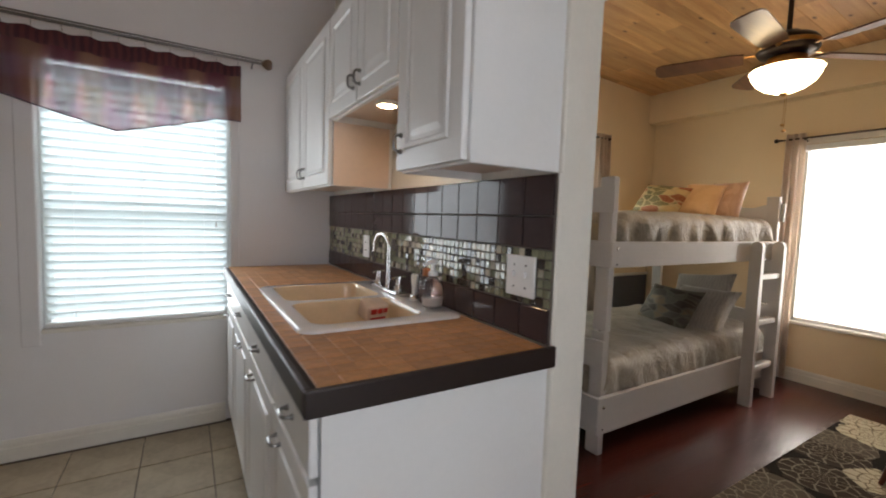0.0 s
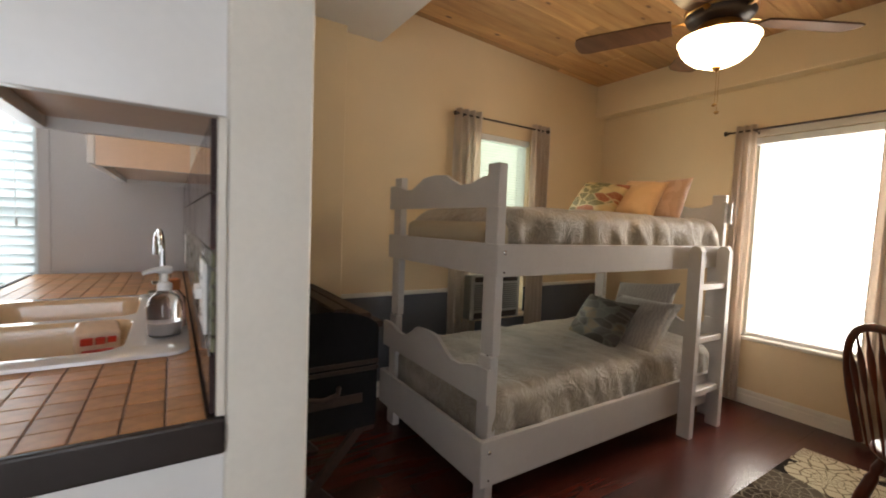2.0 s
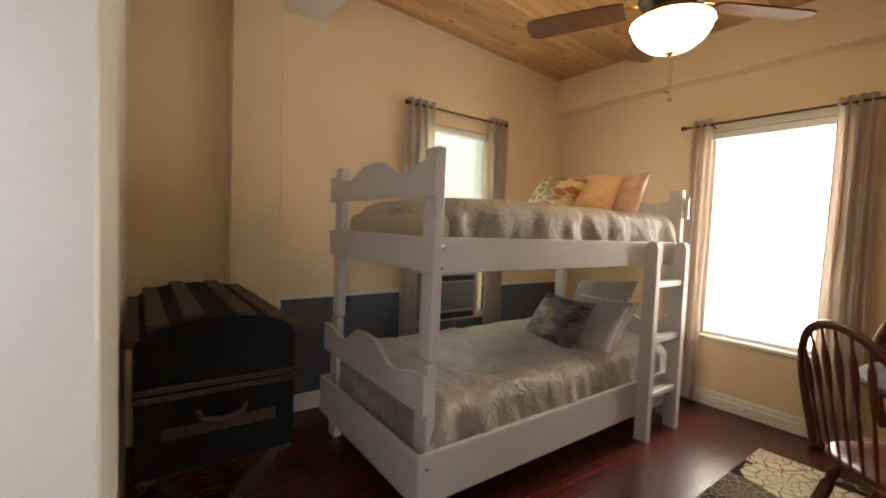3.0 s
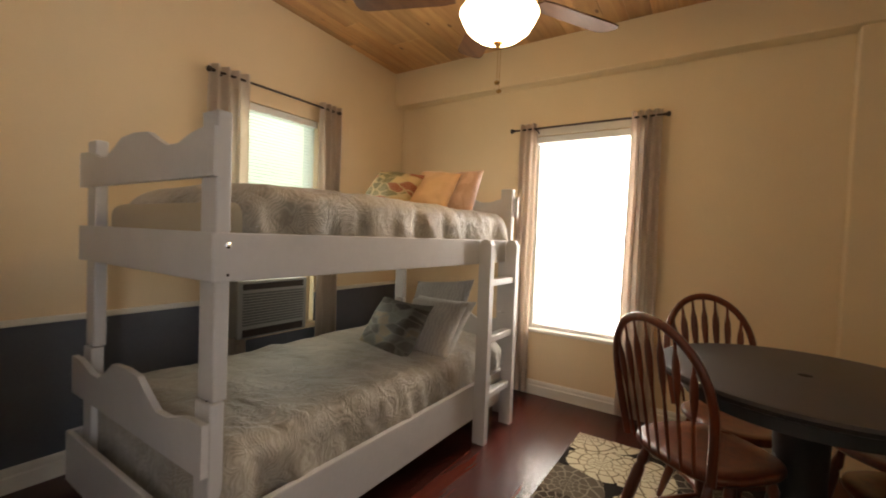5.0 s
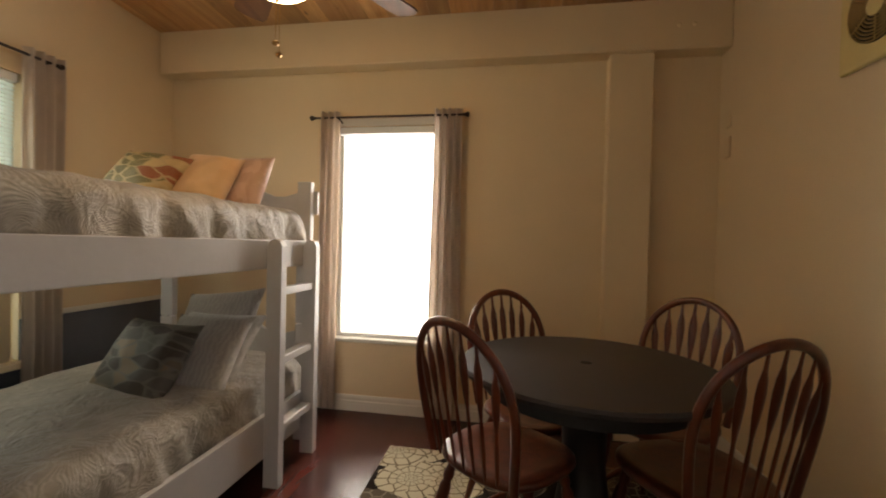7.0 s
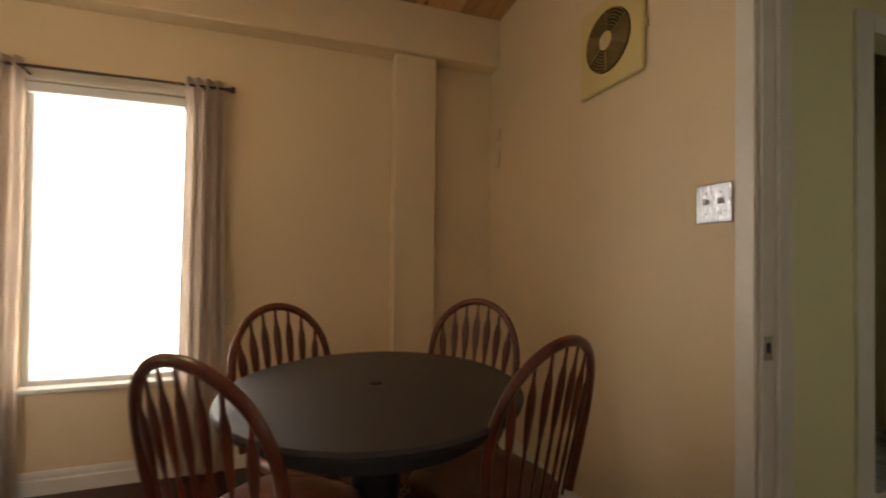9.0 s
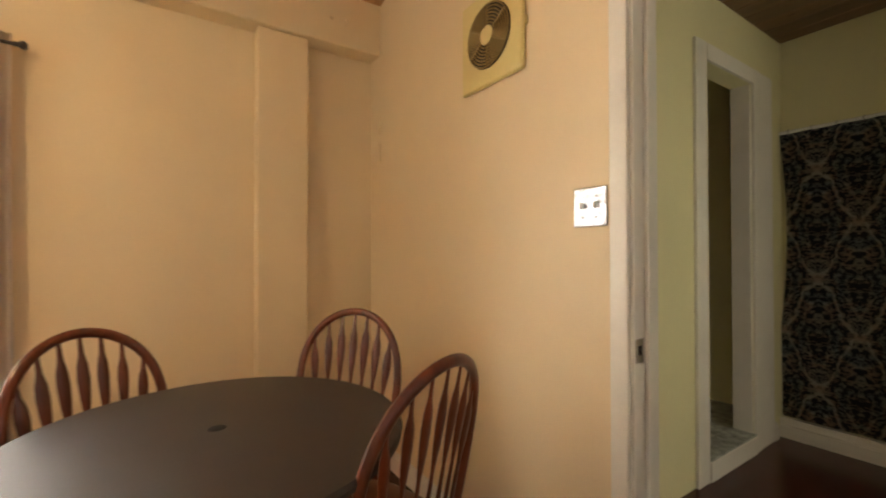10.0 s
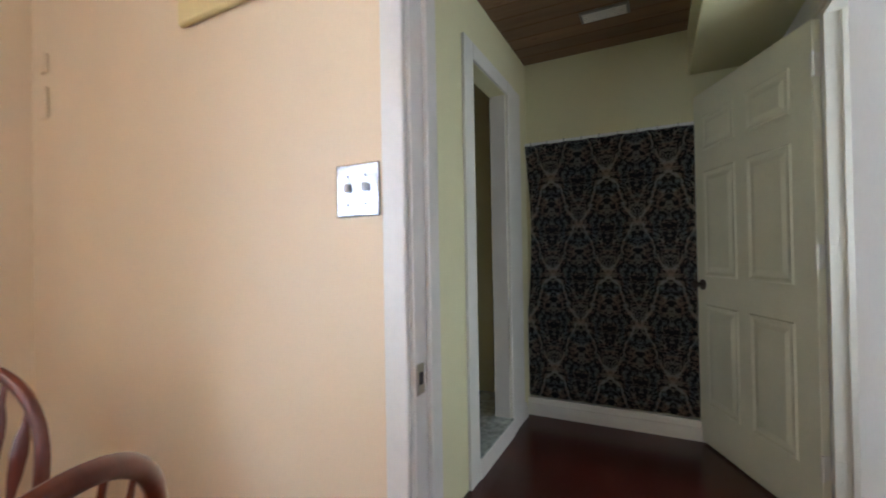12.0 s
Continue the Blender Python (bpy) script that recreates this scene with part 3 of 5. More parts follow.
for lo, hi in (((0.668, 0.972, 0.855), (1.266, SYA + 0.02, CZ - 0.006)), ((0.668, SYB - 0.02, 0.855), (1.266, 2.918, CZ - 0.006)),
               ((0.668, SYA + 0.02, 0.855), (SX0 + 0.02, SYB - 0.02, CZ - 0.006)), ((SX1 - 0.02, SYA + 0.02, 0.855), (1.266, SYB - 0.02, CZ - 0.006))):
    add_box(bm, lo, hi)
part("bed", bm, DARK_GROUT, top)
part("edge_end", box((0.652, 0.957, 0.853), (1.2775, 0.9715, CZ + 0.002), 0.004, 2), EDGE_DARK, top, "dark brown edge strip")
part("edge_front", box((0.652, 0.972, 0.853), (0.6675, 2.918, CZ + 0.001), 0.004, 2), EDGE_DARK, top, "dark brown edge strip")
_p = 0.0523
bm = bmesh.new()
add_box(bm, (-_p / 2 + 0.0013, -_p / 2 + 0.0013, -0.006), (_p / 2 - 0.0013, _p / 2 - 0.0013, 0.0), 0.0009, 1)
_tile = mesh_from("tile", bm, COUNTER_TILE)
for j in range(37):
    for i in range(11):
        x, y = 0.6685 + _p * (i + 0.5) + 0.001 * 11, 0.974 + _p * (j + 0.5)
        if SX0 + 0.018 < x < SX1 - 0.018 and SYA + 0.018 < y < SYB - 0.018:
            continue
        o = new("tile", _tile)
        o.parent = top
        o.location = (x, y, CZ)
        o.rotation_euler = (random.uniform(-.004, .004), random.uniform(-.004, .004), 0)

# double-bowl sink
def rounded(x0, x1, y0, y1, r, n=6):
    pts = []
    for cx, cy, a0 in ((x1 - r, y1 - r, 0), (x0 + r, y1 - r, 90), (x0 + r, y0 + r, 180), (x1 - r, y0 + r, 270)):
        pts += [(cx + r * math.cos(radians(a0 + 90 * k / n)), cy + r * math.sin(radians(a0 + 90 * k / n))) for k in range(n + 1)]
    return pts


def loft(bm, loops, cap_last=True):
    vs = [[bm.verts.new(p) for p in lp] for lp in loops]
    for a, c in zip(vs, vs[1:]):
        for i in range(len(a)):
            bm.faces.new((a[i], a[(i + 1) % len(a)], c[(i + 1) % len(a)], c[i]))
    if cap_last:
        bm.faces.new(vs[-1])
    return vs


sink = empty("kitchen_sink", (0, 0, 0), "white-rimmed almond enamel double-bowl sink set in the worktop", "sink")
ym = 1.70
bowls = ((SX0 + 0.045, 1.125, SYA + 0.045, ym - 0.018), (SX0 + 0.045, 1.125, ym + 0.018, SYB - 0.045))
bm = bmesh.new()
rz = CZ + 0.013
outer = [[(x, y, z) for x, y in rounded(SX0 + q, SX1 - q, SYA + q, SYB - q, 0.045)] for q, z in ((0.0, CZ + 0.001), (0.001, CZ + 0.008), (0.008, rz))]
loft(bm, outer, False)
ring = [v for v in bm.verts if abs(v.co.z - rz) < 1e-5]
edges = [e for e in bm.edges if all(abs(v.co.z - rz) < 1e-5 for v in e.verts)]
inner = []
for x0, x1, y0, y1 in bowls:
    vs = [bm.verts.new((x, y, rz)) for x, y in rounded(x0, x1, y0, y1, 0.05)]
    inner += [bm.edges.new((vs[i], vs[(i + 1) % len(vs)])) for i in range(len(vs))]
bmesh.ops.triangle_fill(bm, use_beauty=True, use_dissolve=False, edges=edges + inner, normal=(0, 0, 1))
part("rim", bm, ENAMEL, sink, "white enamel rim", smooth=35)
for x0, x1, y0, y1 in bowls:
    bm = bmesh.new()
    prof = ((0.0, 0.0), (0.004, -0.006), (0.007, -0.02), (0.014, -0.11), (0.022, -0.135), (0.045, -0.146), (0.09, -0.15))
    loft(bm, [[(x, y, rz + dz) for x, y in rounded(x0 + q, x1 - q, y0 + q, y1 - q, max(0.05 - q * 0.2, 0.02))] for q, dz in prof])
    bw = part("bowl", bm, ALMOND, sink, "almond enamel bowl", smooth=60)
    part("drain", lathe(bmesh.new(), [(0.001, 0.002), (0.022, 0.002), (0.03, 0.005), (0.04, 0.004), (0.042, 0.0)], 20, ((x0 + x1) / 2, (y0 + y1) / 2, rz - 0.1505)), CHROME, bw, "chrome drain", smooth=True)

# faucet on the sink's back ledge
fz = rz
fc = empty("kitchen_faucet", (1.185, 1.80, fz), "chrome gooseneck faucet with two cross handles", "faucet")
bm = bmesh.new()
add_box(bm, (-0.026, -0.125, 0), (0.026, 0.125, 0.014), 0.006, 3)
part("base_plate", bm, CHROME, fc, smooth=True)
_sp = part("spout", tube(bmesh.new(), [(0, 0, 0.012), (0, 0, 0.06), (0, 0, 0.16)] + [(-0.055 + 0.055 * math.cos(radians(a)), 0, 0.175 + 0.058 * math.sin(radians(a))) for a in range(0, 181, 15)] + [(-0.112, 0, 0.155)], [0.013, 0.010] + [0.0078] * 14 + [0.008]), CHROME, fc, smooth=True)
_sp.rotation_euler = (0, 0, radians(-80))
for s in (-0.1, 0.1):
    h = part("handle", lathe(bmesh.new(), [(0.018, 0.012), (0.019, 0.03), (0.013, 0.036), (0.012, 0.058), (0.016, 0.062), (0.014, 0.072), (0.004, 0.075)], 16, (0, s, 0)), CHROME, fc, smooth=True)
    part("cross_grip", tube(bmesh.new(), [(-0.03, s - 0.012, 0.067), (0, s, 0.068), (0.03, s + 0.012, 0.067)], [0.0055, 0.0045, 0.0055], 8), CHROME, h, smooth=True)
sp = empty("side_sprayer", (1.195, 1.585, fz), "chrome and white side sprayer on the sink ledge", "sprayer")
part("collar", lathe(bmesh.new(), [(0.020, 0), (0.021, 0.008), (0.014, 0.014), (0.012, 0.02)], 16), CHROME, sp, smooth=True)
part("head", lathe(bmesh.new(), [(0.010, 0.018), (0.011, 0.05), (0.014, 0.075), (0.013, 0.095), (0.006, 0.1)], 14), PVC, sp, smooth=True)

CLEAR = glass("clear_plastic", (0.98, 0.98, 0.98), 0.0)
SOAP = paint("pale_pink_soap", (0.86, 0.80, 0.77), 0.2, var=0.06, relief=0.0)
disp = empty("soap_dispenser", (1.196, 1.455, rz), "clear soap dispenser with a white pump on the sink", "dispenser")
part("bottle", lathe(bmesh.new(), [(0.028, 0.0), (0.034, 0.004), (0.036, 0.03), (0.036, 0.07), (0.030, 0.092), (0.015, 0.104), (0.013, 0.112)], 24), CLEAR, disp, smooth=True)
part("soap", lathe(bmesh.new(), [(0.025, 0.004), (0.031, 0.007), (0.0335, 0.02), (0.0335, 0.034), (0.001, 0.035)], 24), SOAP, disp, "pale soap filling", smooth=True)
part("collar", lathe(bmesh.new(), [(0.0155, 0.108), (0.0155, 0.122), (0.010, 0.126), (0.007, 0.128), (0.006, 0.148)], 16), PVC, disp, smooth=True)
part("pump", tube(bmesh.new(), [(0.012, 0.006, 0.154), (0.0, 0.0, 0.155), (-0.02, -0.01, 0.155), (-0.042, -0.02, 0.149)], [0.009, 0.010, 0.006, 0.0045], 10), PVC, disp, smooth=True)
b2 = empty("soap_bottle", (1.215, 1.535, rz), "small pink-tinted bottle with an orange cap", "bottle")
part("body", lathe(bmesh.new(), [(0.022, 0), (0.025, 0.004), (0.025, 0.075), (0.012, 0.092), (0.011, 0.1)], 20), glass("pink_plastic", (0.95, 0.72, 0.68), 0.2), b2, smooth=True)
part("cap", lathe(bmesh.new(), [(0.013, 0.096), (0.014, 0.100), (0.013, 0.122), (0.004, 0.126)], 16), paint("orange_cap", (0.62, 0.22, 0.08), 0.35), b2, smooth=True)

pk = empty("sponge_packet", (1.050, 1.640, rz - 0.062), "white packet with red lettering lying over the sink divider", "packet")
bm = bmesh.new()
add_box(bm, (-0.045, -0.034, 0.0), (0.045, 0.034, 0.062), 0.010, 3)
for v in bm.verts:
    v.co += 0.006 * noise.noise_vector(v.co * 30)
body = part("wrapper", bm, paint("glossy_wrapper", (0.74, 0.58, 0.45), 0.18, var=0.1, scale=30, fine=60, relief=0.2), pk, smooth=True)
RED_INK = paint("red_ink", (0.48, 0.03, 0.02), 0.3)
for k, (x0, x1, z0, z1) in enumerate(((-0.036, -0.012, 0.034, 0.054), (-0.008, 0.012, 0.034, 0.054), (0.016, 0.034, 0.036, 0.053), (-0.034, 0.03, 0.012, 0.02))):
    part("print_bar", box((x0, -0.0435, z0), (x1, -0.0375, z1), 0.002), RED_INK, body)
pk.rotation_euler = (0.30, 0.0, 0.20)

# wall plates on the backsplash
def plate(name, label, w, h, m, toggles, mat_p, slots=0):
    """Cover plate in its own plane: x across, z up, facing -y."""
    at = empty(name, (0, 0, 0), label, "wall plate")
    at.matrix_world = m
    bm = bmesh.new()
    add_box(bm, (-w / 2, -0.006, -h / 2), (w / 2, 0, h / 2), 0.003, 2)
    part("cover", bm, mat_p, at)
    for k in range(toggles):
        x = (k - (toggles - 1) / 2) * 0.046
        part("toggle", box((x - 0.005, -0.016, -0.004), (x + 0.005, -0.0055, 0.014), 0.002), PVC, at)
        for s in (-0.03, 0.03):
            part("screw", lathe(bmesh.new(), [(0.0032, -0.0055), (0.003, -0.0075), (0.001, -0.008)], 8, (x, 0, s), "Y"), PULL, at)
    for k in range(slots):
        z = (0.5 - k) * 0.04
        for s in (-0.0065, 0.0065):
            part("slot", box((s - 0.0012, -0.0068, z - 0.005), (s + 0.0012, -0.0055, z + 0.005)), DARK_GROUT, at)
    return at


plate("switch_plate", "white double switch plate on the tiled backsplash", 0.115, 0.112, pose(1.2575, 1.080, 1.073, 0, 0, -90), 2, PVC)
plate("outlet_plate", "white outlet plate on the tiled backsplash", 0.075, 0.112, pose(1.2575, 2.24, 1.07, 0, 0, -90), 0, PVC, 2)

# ---- bunk bed ----
BX0, BX1, BY0, BY1 = 2.285, 4.255, 1.575, 2.575
bed = empty("bunk_bed", (0, 0, 0), "white-painted wooden bunk bed with scalloped end boards", "bunk bed")


def camel(y0, y1, base, shoulder, dip, peak, bottom):
    """Outline of an end board with a camel-back top, in y and z."""
    pts = [(y0, bottom), (y1, bottom)]
    keys = [(1.0, shoulder), (0.93, shoulder), (0.88, shoulder - 0.008), (0.80, dip), (0.73, dip), (0.66, dip + (peak - dip) * 0.45), (0.60, peak - 0.006), (0.5, peak), (0.40, peak - 0.006), (0.34, dip + (peak - dip) * 0.45), (0.27, dip), (0.20, dip), (0.12, shoulder - 0.008), (0.07, shoulder), (0.0, shoulder)]
    return pts + [(y0 + (y1 - y0) * u, z) for u, z in keys]


UX = 0.034  # the upper bunk sits this far in from the lower one at the foot
for xp, out in ((BX0, -1), (BX1 - 0.042, 1)):
    up = UX if out < 0 else 0.0
    for yp in (BY0 + 0.024, BY1 - 0.104):
        part("lower_post", box((xp + up * 0.8, yp, 0), (xp + up * 0.8 + 0.042, yp + 0.082, 0.66), 0.005, 2), BUNK_WHITE, bed)
        part("upper_post", box((xp + up, yp, 0.664), (xp + up + 0.042, yp + 0.082, 1.465), 0.005, 2), BUNK_WHITE, bed)
        part("joint_pin", lathe(bmesh.new(), [(0.009, 0.655), (0.009, 0.67)], 10, (xp + up * 0.75 + 0.021, yp + 0.041, 0)), BRONZE, bed)
    for bottom, dip, sh, pk_, dx in ((1.283, 1.385, 1.415, 1.445, up), (0.475, 0.590, 0.620, 0.672, up * 0.5)):
        xb = xp + dx - 0.020 if out < 0 else xp + 0.0425
        bm = bmesh.new()
        prism(bm, camel(BY0 + 0.004, BY1 - 0.004, 0, sh, dip, pk_, bottom), "x", xb, xb + 0.0195)
        part("end_board", bm, BUNK_WHITE, bed)
    for z0, z1, dx in ((1.0, 1.134, up), (0.130, 0.326, 0.0)):
        xb = xp + dx - 0.020 if out < 0 else xp + 0.0425
        part("end_rail", box((xb, BY0 + 0.001, z0), (xb + 0.0195, BY1 - 0.001, z1), 0.004, 2), BUNK_WHITE, bed)
for z0, z1, dx in ((1.0, 1.134, UX), (0.130, 0.326, 0.0)):
    part("side_rail", box((BX0 + dx - 0.018, BY0 - 0.002, z0), (BX1 + 0.018, BY0 + 0.0235, z1), 0.004, 2), BUNK_WHITE, bed)
    part("side_rail", box((BX0 + dx - 0.018, BY1 - 0.0215, z0), (BX1 + 0.018, BY1 + 0.002, z1), 0.004, 2), BUNK_WHITE, bed)
    part("slat_deck", box((BX0 + dx + 0.0005, BY0 + 0.024, z0 + 0.04), (BX1 - 0.0005, BY1 - 0.022, z0 + 0.06)), BUNK_WHITE, bed)
    for x in (BX0 + dx + 0.021, BX1 - 0.04):
        for dz, rad in ((0.74, 0.009), (0.14, 0.004)):
            part("bolt", lathe(bmesh.new(), [(rad, 0.0), (rad, -0.003), (rad * 0.5, -0.006), (0.001, -0.007)], 12, (x, BY0 - 0.0018, z0 + (z1 - z0) * dz), "Y"), CHROME if rad > 0.005 else BRONZE, bed, "bolt head")
lad = empty("bunk_ladder", (0, 0, 0), "white-painted wooden ladder hooked on the bunk bed", "ladder")
for x in (3.755, 4.090):
    bm = bmesh.new()
    o = [(1.500, 0.0), (1.5725, 0.0), (1.5725, 1.105), (1.560, 1.128), (1.536, 1.138), (1.512, 1.128), (1.500, 1.105)]
    prism(bm, o, "x", x, x + 0.044)
    part("stile", bm, BUNK_WHITE, lad)
for z in (0.255, 0.575, 0.895):
    part("rung", box((3.7995, 1.512, z - 0.018), (4.0895, 1.568, z + 0.018), 0.004), BUNK_WHITE, lad)

def spread_mat():
    """Satin jacquard: fern-like combed figure in patches, crumpled."""
    m, t, b, k = nodes_of("silver_fern_jacquard")
    c = coords(t)
    warp = tex(t, "ShaderNodeTexNoise", Scale=5.0, Detail=2.0)
    k.new(c, warp.inputs[0])
    va = t.nodes.new("ShaderNodeVectorMath"); va.operation = "MULTIPLY_ADD"
    k.new(warp.outputs["Color"], va.inputs[0]); va.inputs[1].default_value = (0.35, 0.35, 0.35); k.new(c, va.inputs[2])
    cell = tex(t, "ShaderNodeTexVoronoi", Scale=6.5)
    k.new(va.outputs[0], cell.inputs["Vector"])
    rot = t.nodes.new("ShaderNodeVectorRotate"); rot.rotation_type = "AXIS_ANGLE"
    rot.inputs["Axis"].default_value = (0.3, 0.6, 1.0)
    sp = t.nodes.new("ShaderNodeSeparateColor")
    k.new(cell.outputs["Color"], sp.inputs[0])
    mu = t.nodes.new("ShaderNodeMath"); mu.operation = "MULTIPLY"; mu.inputs[1].default_value = 6.28
    k.new(sp.outputs[0], mu.inputs[0])
    k.new(va.outputs[0], rot.inputs["Vector"]); k.new(mu.outputs[0], rot.inputs["Angle"])
    w = tex(t, "ShaderNodeTexWave", Scale=26.0, Distortion=2.5, Detail=2.0)
    k.new(rot.outputs[0], w.inputs[0])
    patch = tex(t, "ShaderNodeTexNoise", Scale=3.0, Detail=4.0, Roughness=0.65)
    k.new(c, patch.inputs[0])
    fine = ramp(t, w.outputs["Fac"], [(0.2, (0.20, 0.165, 0.125)), (0.8, (0.42, 0.36, 0.285))])
    broad = ramp(t, patch.outputs[0], [(0.35, (0.20, 0.17, 0.13)), (0.65, (0.47, 0.405, 0.325))])
    k.new(mixc(t, 0.68, fine, broad), b.inputs["Base Color"])
    b.inputs["Roughness"].default_value = 0.5
    b.inputs["Sheen Weight"].default_value = 0.3
    crumple = tex(t, "ShaderNodeTexNoise", Scale=9.0, Detail=5.0, Roughness=0.6, Distortion=1.5)
    k.new(c, crumple.inputs[0])
    b1 = t.nodes.new("ShaderNodeBump"); b1.inputs["Strength"].default_value = 0.55; b1.inputs["Distance"].default_value = 0.03
    k.new(crumple.outputs[0], b1.inputs["Height"])
    b2 = t.nodes.new("ShaderNodeBump"); b2.inputs["Strength"].default_value = 0.5; b2.inputs["Distance"].default_value = 0.0015
    k.new(w.outputs["Fac"], b2.inputs["Height"]); k.new(b1.outputs[0], b2.inputs["Normal"])
    k.new(b2.outputs[0], b.inputs["Normal"])
    return m


BED_CLOTH = spread_mat()


def spread(name, x0, x1, y0, y1, z0, z1, label, seed):
    """Mattress under a loose bedspread: a rounded block with folds down its sides."""
    bm = bmesh.new()
    nx = 130
    r = 0.075
    def surf(u, v):
        # u along x; v from the front foot, over the top, to the back foot
        L = (z1 - z0) * 2 + (y1 - y0)
        s = v * L
        hgt = z1 - z0
        if s < hgt:
            y, z = y0, z0 + s
        elif s < hgt + (y1 - y0):
            y, z = y0 + s - hgt, z1
        else:
            y, z = y1, z1 - (s - hgt - (y1 - y0))
        x = x0 + (x1 - x0) * u
        # round the edges
        cy, cz = min(max(y, y0 + r), y1 - r), min(z, z1 - r)
        d = Vector((0, y - cy, z - cz))
        if d.length > 1e-6:
            d = d.normalized() * min(d.length, r)
            y, z = cy + d.y, cz + d.z
        e = min(x - x0, x1 - x) / 0.09
        drop = (1 - min(e, 1)) ** 2
        z = z0 + (z - z0) * (1 - 0.30 * drop * (z - z0 > 0.1))
        side = max(0.0, 1 - (z - z0) / (z1 - z0))
        n1 = noise.noise((x * 7 + seed, y * 1.5, z * 2.0))
        n2 = noise.noise((x * 17 + 6 * z + seed, y * 5, z * 7.0))
        n3 = noise.noise((x * 2.2 + seed, y * 3.0, 5.0))
        n4 = noise.noise((x * 9 + 3.0 * z + seed, 1.0, z * 2.5))
        y += (0.024 * n1 + 0.032 * n4 + 0.014 * n2) * min(1, side * 1.6) * (-1 if y < (y0 + y1) / 2 else 1)
        z += (0.016 * n3 + 0.010 * n1) * (1 - side) + 0.005 * n2 * (1 - side) + 0.018 * (1 - side) * math.sin(math.pi * min(max((y - y0) / (y1 - y0), 0), 1))
        return (x, y, z)
    grid = [[bm.verts.new(surf(i / nx, j / 60)) for j in range(61)] for i in range(nx + 1)]
    for i in range(nx):
        for j in range(60):
            bm.faces.new((grid[i][j], grid[i + 1][j], grid[i + 1][j + 1], grid[i][j + 1]))
    edge = [g[0].co.copy() for g in grid]
    bm.faces.new(grid[0])
    bm.faces.new(grid[-1][::-1])
    bm.faces.new([g[0] for g in grid][::-1] + [g[60] for g in grid])
    ob = thing(name, bm, BED_CLOTH, label, "bedding", smooth=60)
    part("hem", tube(bmesh.new(), [p + Vector((0, -0.002, 0.006)) for p in edge], 0.004, 6), BED_CLOTH, ob, "stitched lower hem", smooth=True)
    return ob


TICKING = cloth("quilted_ticking", (0.55, 0.47, 0.34), (0.40, 0.32, 0.21), 14, (0, 0, 1), 0.5, 0.9, 0.1, 0.5)
for _x0, _z0, _z1, _nm in ((2.365, 1.0605, 1.225, "upper"), (2.39, 0.2005, 0.40, "lower")):
    bm = bmesh.new()
    add_box(bm, (_x0, 1.66, _z0), (4.14, 2.49, _z1), 0.045, 4)
    thing("mattress", bm, TICKING, "beige quilted mattress of the %s bunk" % _nm, "mattress", smooth=40)
spread("bedspread", 2.43, 4.195, 1.605, 2.545, 1.062, 1.295, "silver-grey figured bedspread drawn over the upper mattress", 3.0)
spread("bedspread", 2.335, 4.195, 1.602, 2.545, 0.202, 0.505, "silver-grey figured bedspread drawn over the lower mattress", 11.0)

# ---- bedroom: fan, table, chairs ----
fan = empty("ceiling_fan", (3.372, 1.315, 0), "bronze five-blade ceiling fan with a glowing glass bowl", "ceiling fan")
_cz = ceil_z(3.372)
part("canopy", lathe(bmesh.new(), [(0.03, _cz - 0.075), (0.05, _cz - 0.06), (0.068, _cz - 0.02), (0.07, _cz + 0.004)], 28), BRONZE, fan, smooth=True)
part("rod", lathe(bmesh.new(), [(0.0125, 2.30), (0.0125, _cz - 0.07)], 14), BRONZE, fan, smooth=True)
part("motor", lathe(bmesh.new(), [(0.03, 2.335), (0.055, 2.325), (0.075, 2.305), (0.125, 2.29), (0.145, 2.265), (0.145, 2.225), (0.130, 2.205), (0.10, 2.195), (0.09, 2.185)], 36), BRONZE, fan, smooth=True)
part("brass_band", lathe(bmesh.new(), [(0.146, 2.258), (0.150, 2.254), (0.150, 2.236), (0.146, 2.232)], 36), BRASS, fan, "polished brass band", smooth=True)
part("switch_housing", lathe(bmesh.new(), [(0.088, 2.19), (0.094, 2.18), (0.094, 2.150), (0.120, 2.138), (0.160, 2.130), (0.166, 2.120), (0.160, 2.114)], 36), BRASS, fan, "brass light fitter", smooth=True)
bowl = part("bowl", lathe(bmesh.new(), [(0.006, 1.993), (0.05, 1.998), (0.10, 2.020), (0.138, 2.052), (0.158, 2.085), (0.162, 2.103), (0.171, 2.116), (0.168, 2.121), (0.156, 2.118)], 40), glow("warm_frosted_bowl", (1.0, 0.74, 0.42), BOWL_GLOW), fan, "frosted glass bowl, lit", smooth=True)
part("finial", lathe(bmesh.new(), [(0.002, 1.970), (0.008, 1.974), (0.012, 1.984), (0.022, 1.990), (0.022, 1.995)], 16), BRASS, bowl, "brass finial", smooth=True)
for dx, z in ((-0.035, 1.815), (-0.012, 1.785)):
    c = part("pull_chain", tube(bmesh.new(), [(dx, -0.02, 1.985), (dx, -0.02, z)], 0.0013, 5), BRASS, fan)
    part("chain_knob", lathe(bmesh.new(), [(0.003, z + 0.004), (0.011, z - 0.002), (0.012, z - 0.008), (0.006, z - 0.014)], 12, (dx, -0.02, 0)), BRASS, c, smooth=True)
BLADE = wood("walnut_blade", (0.16, 0.075, 0.04), (0.07, 0.03, 0.018), 0.3, "X", 1.5, False, 0.1)
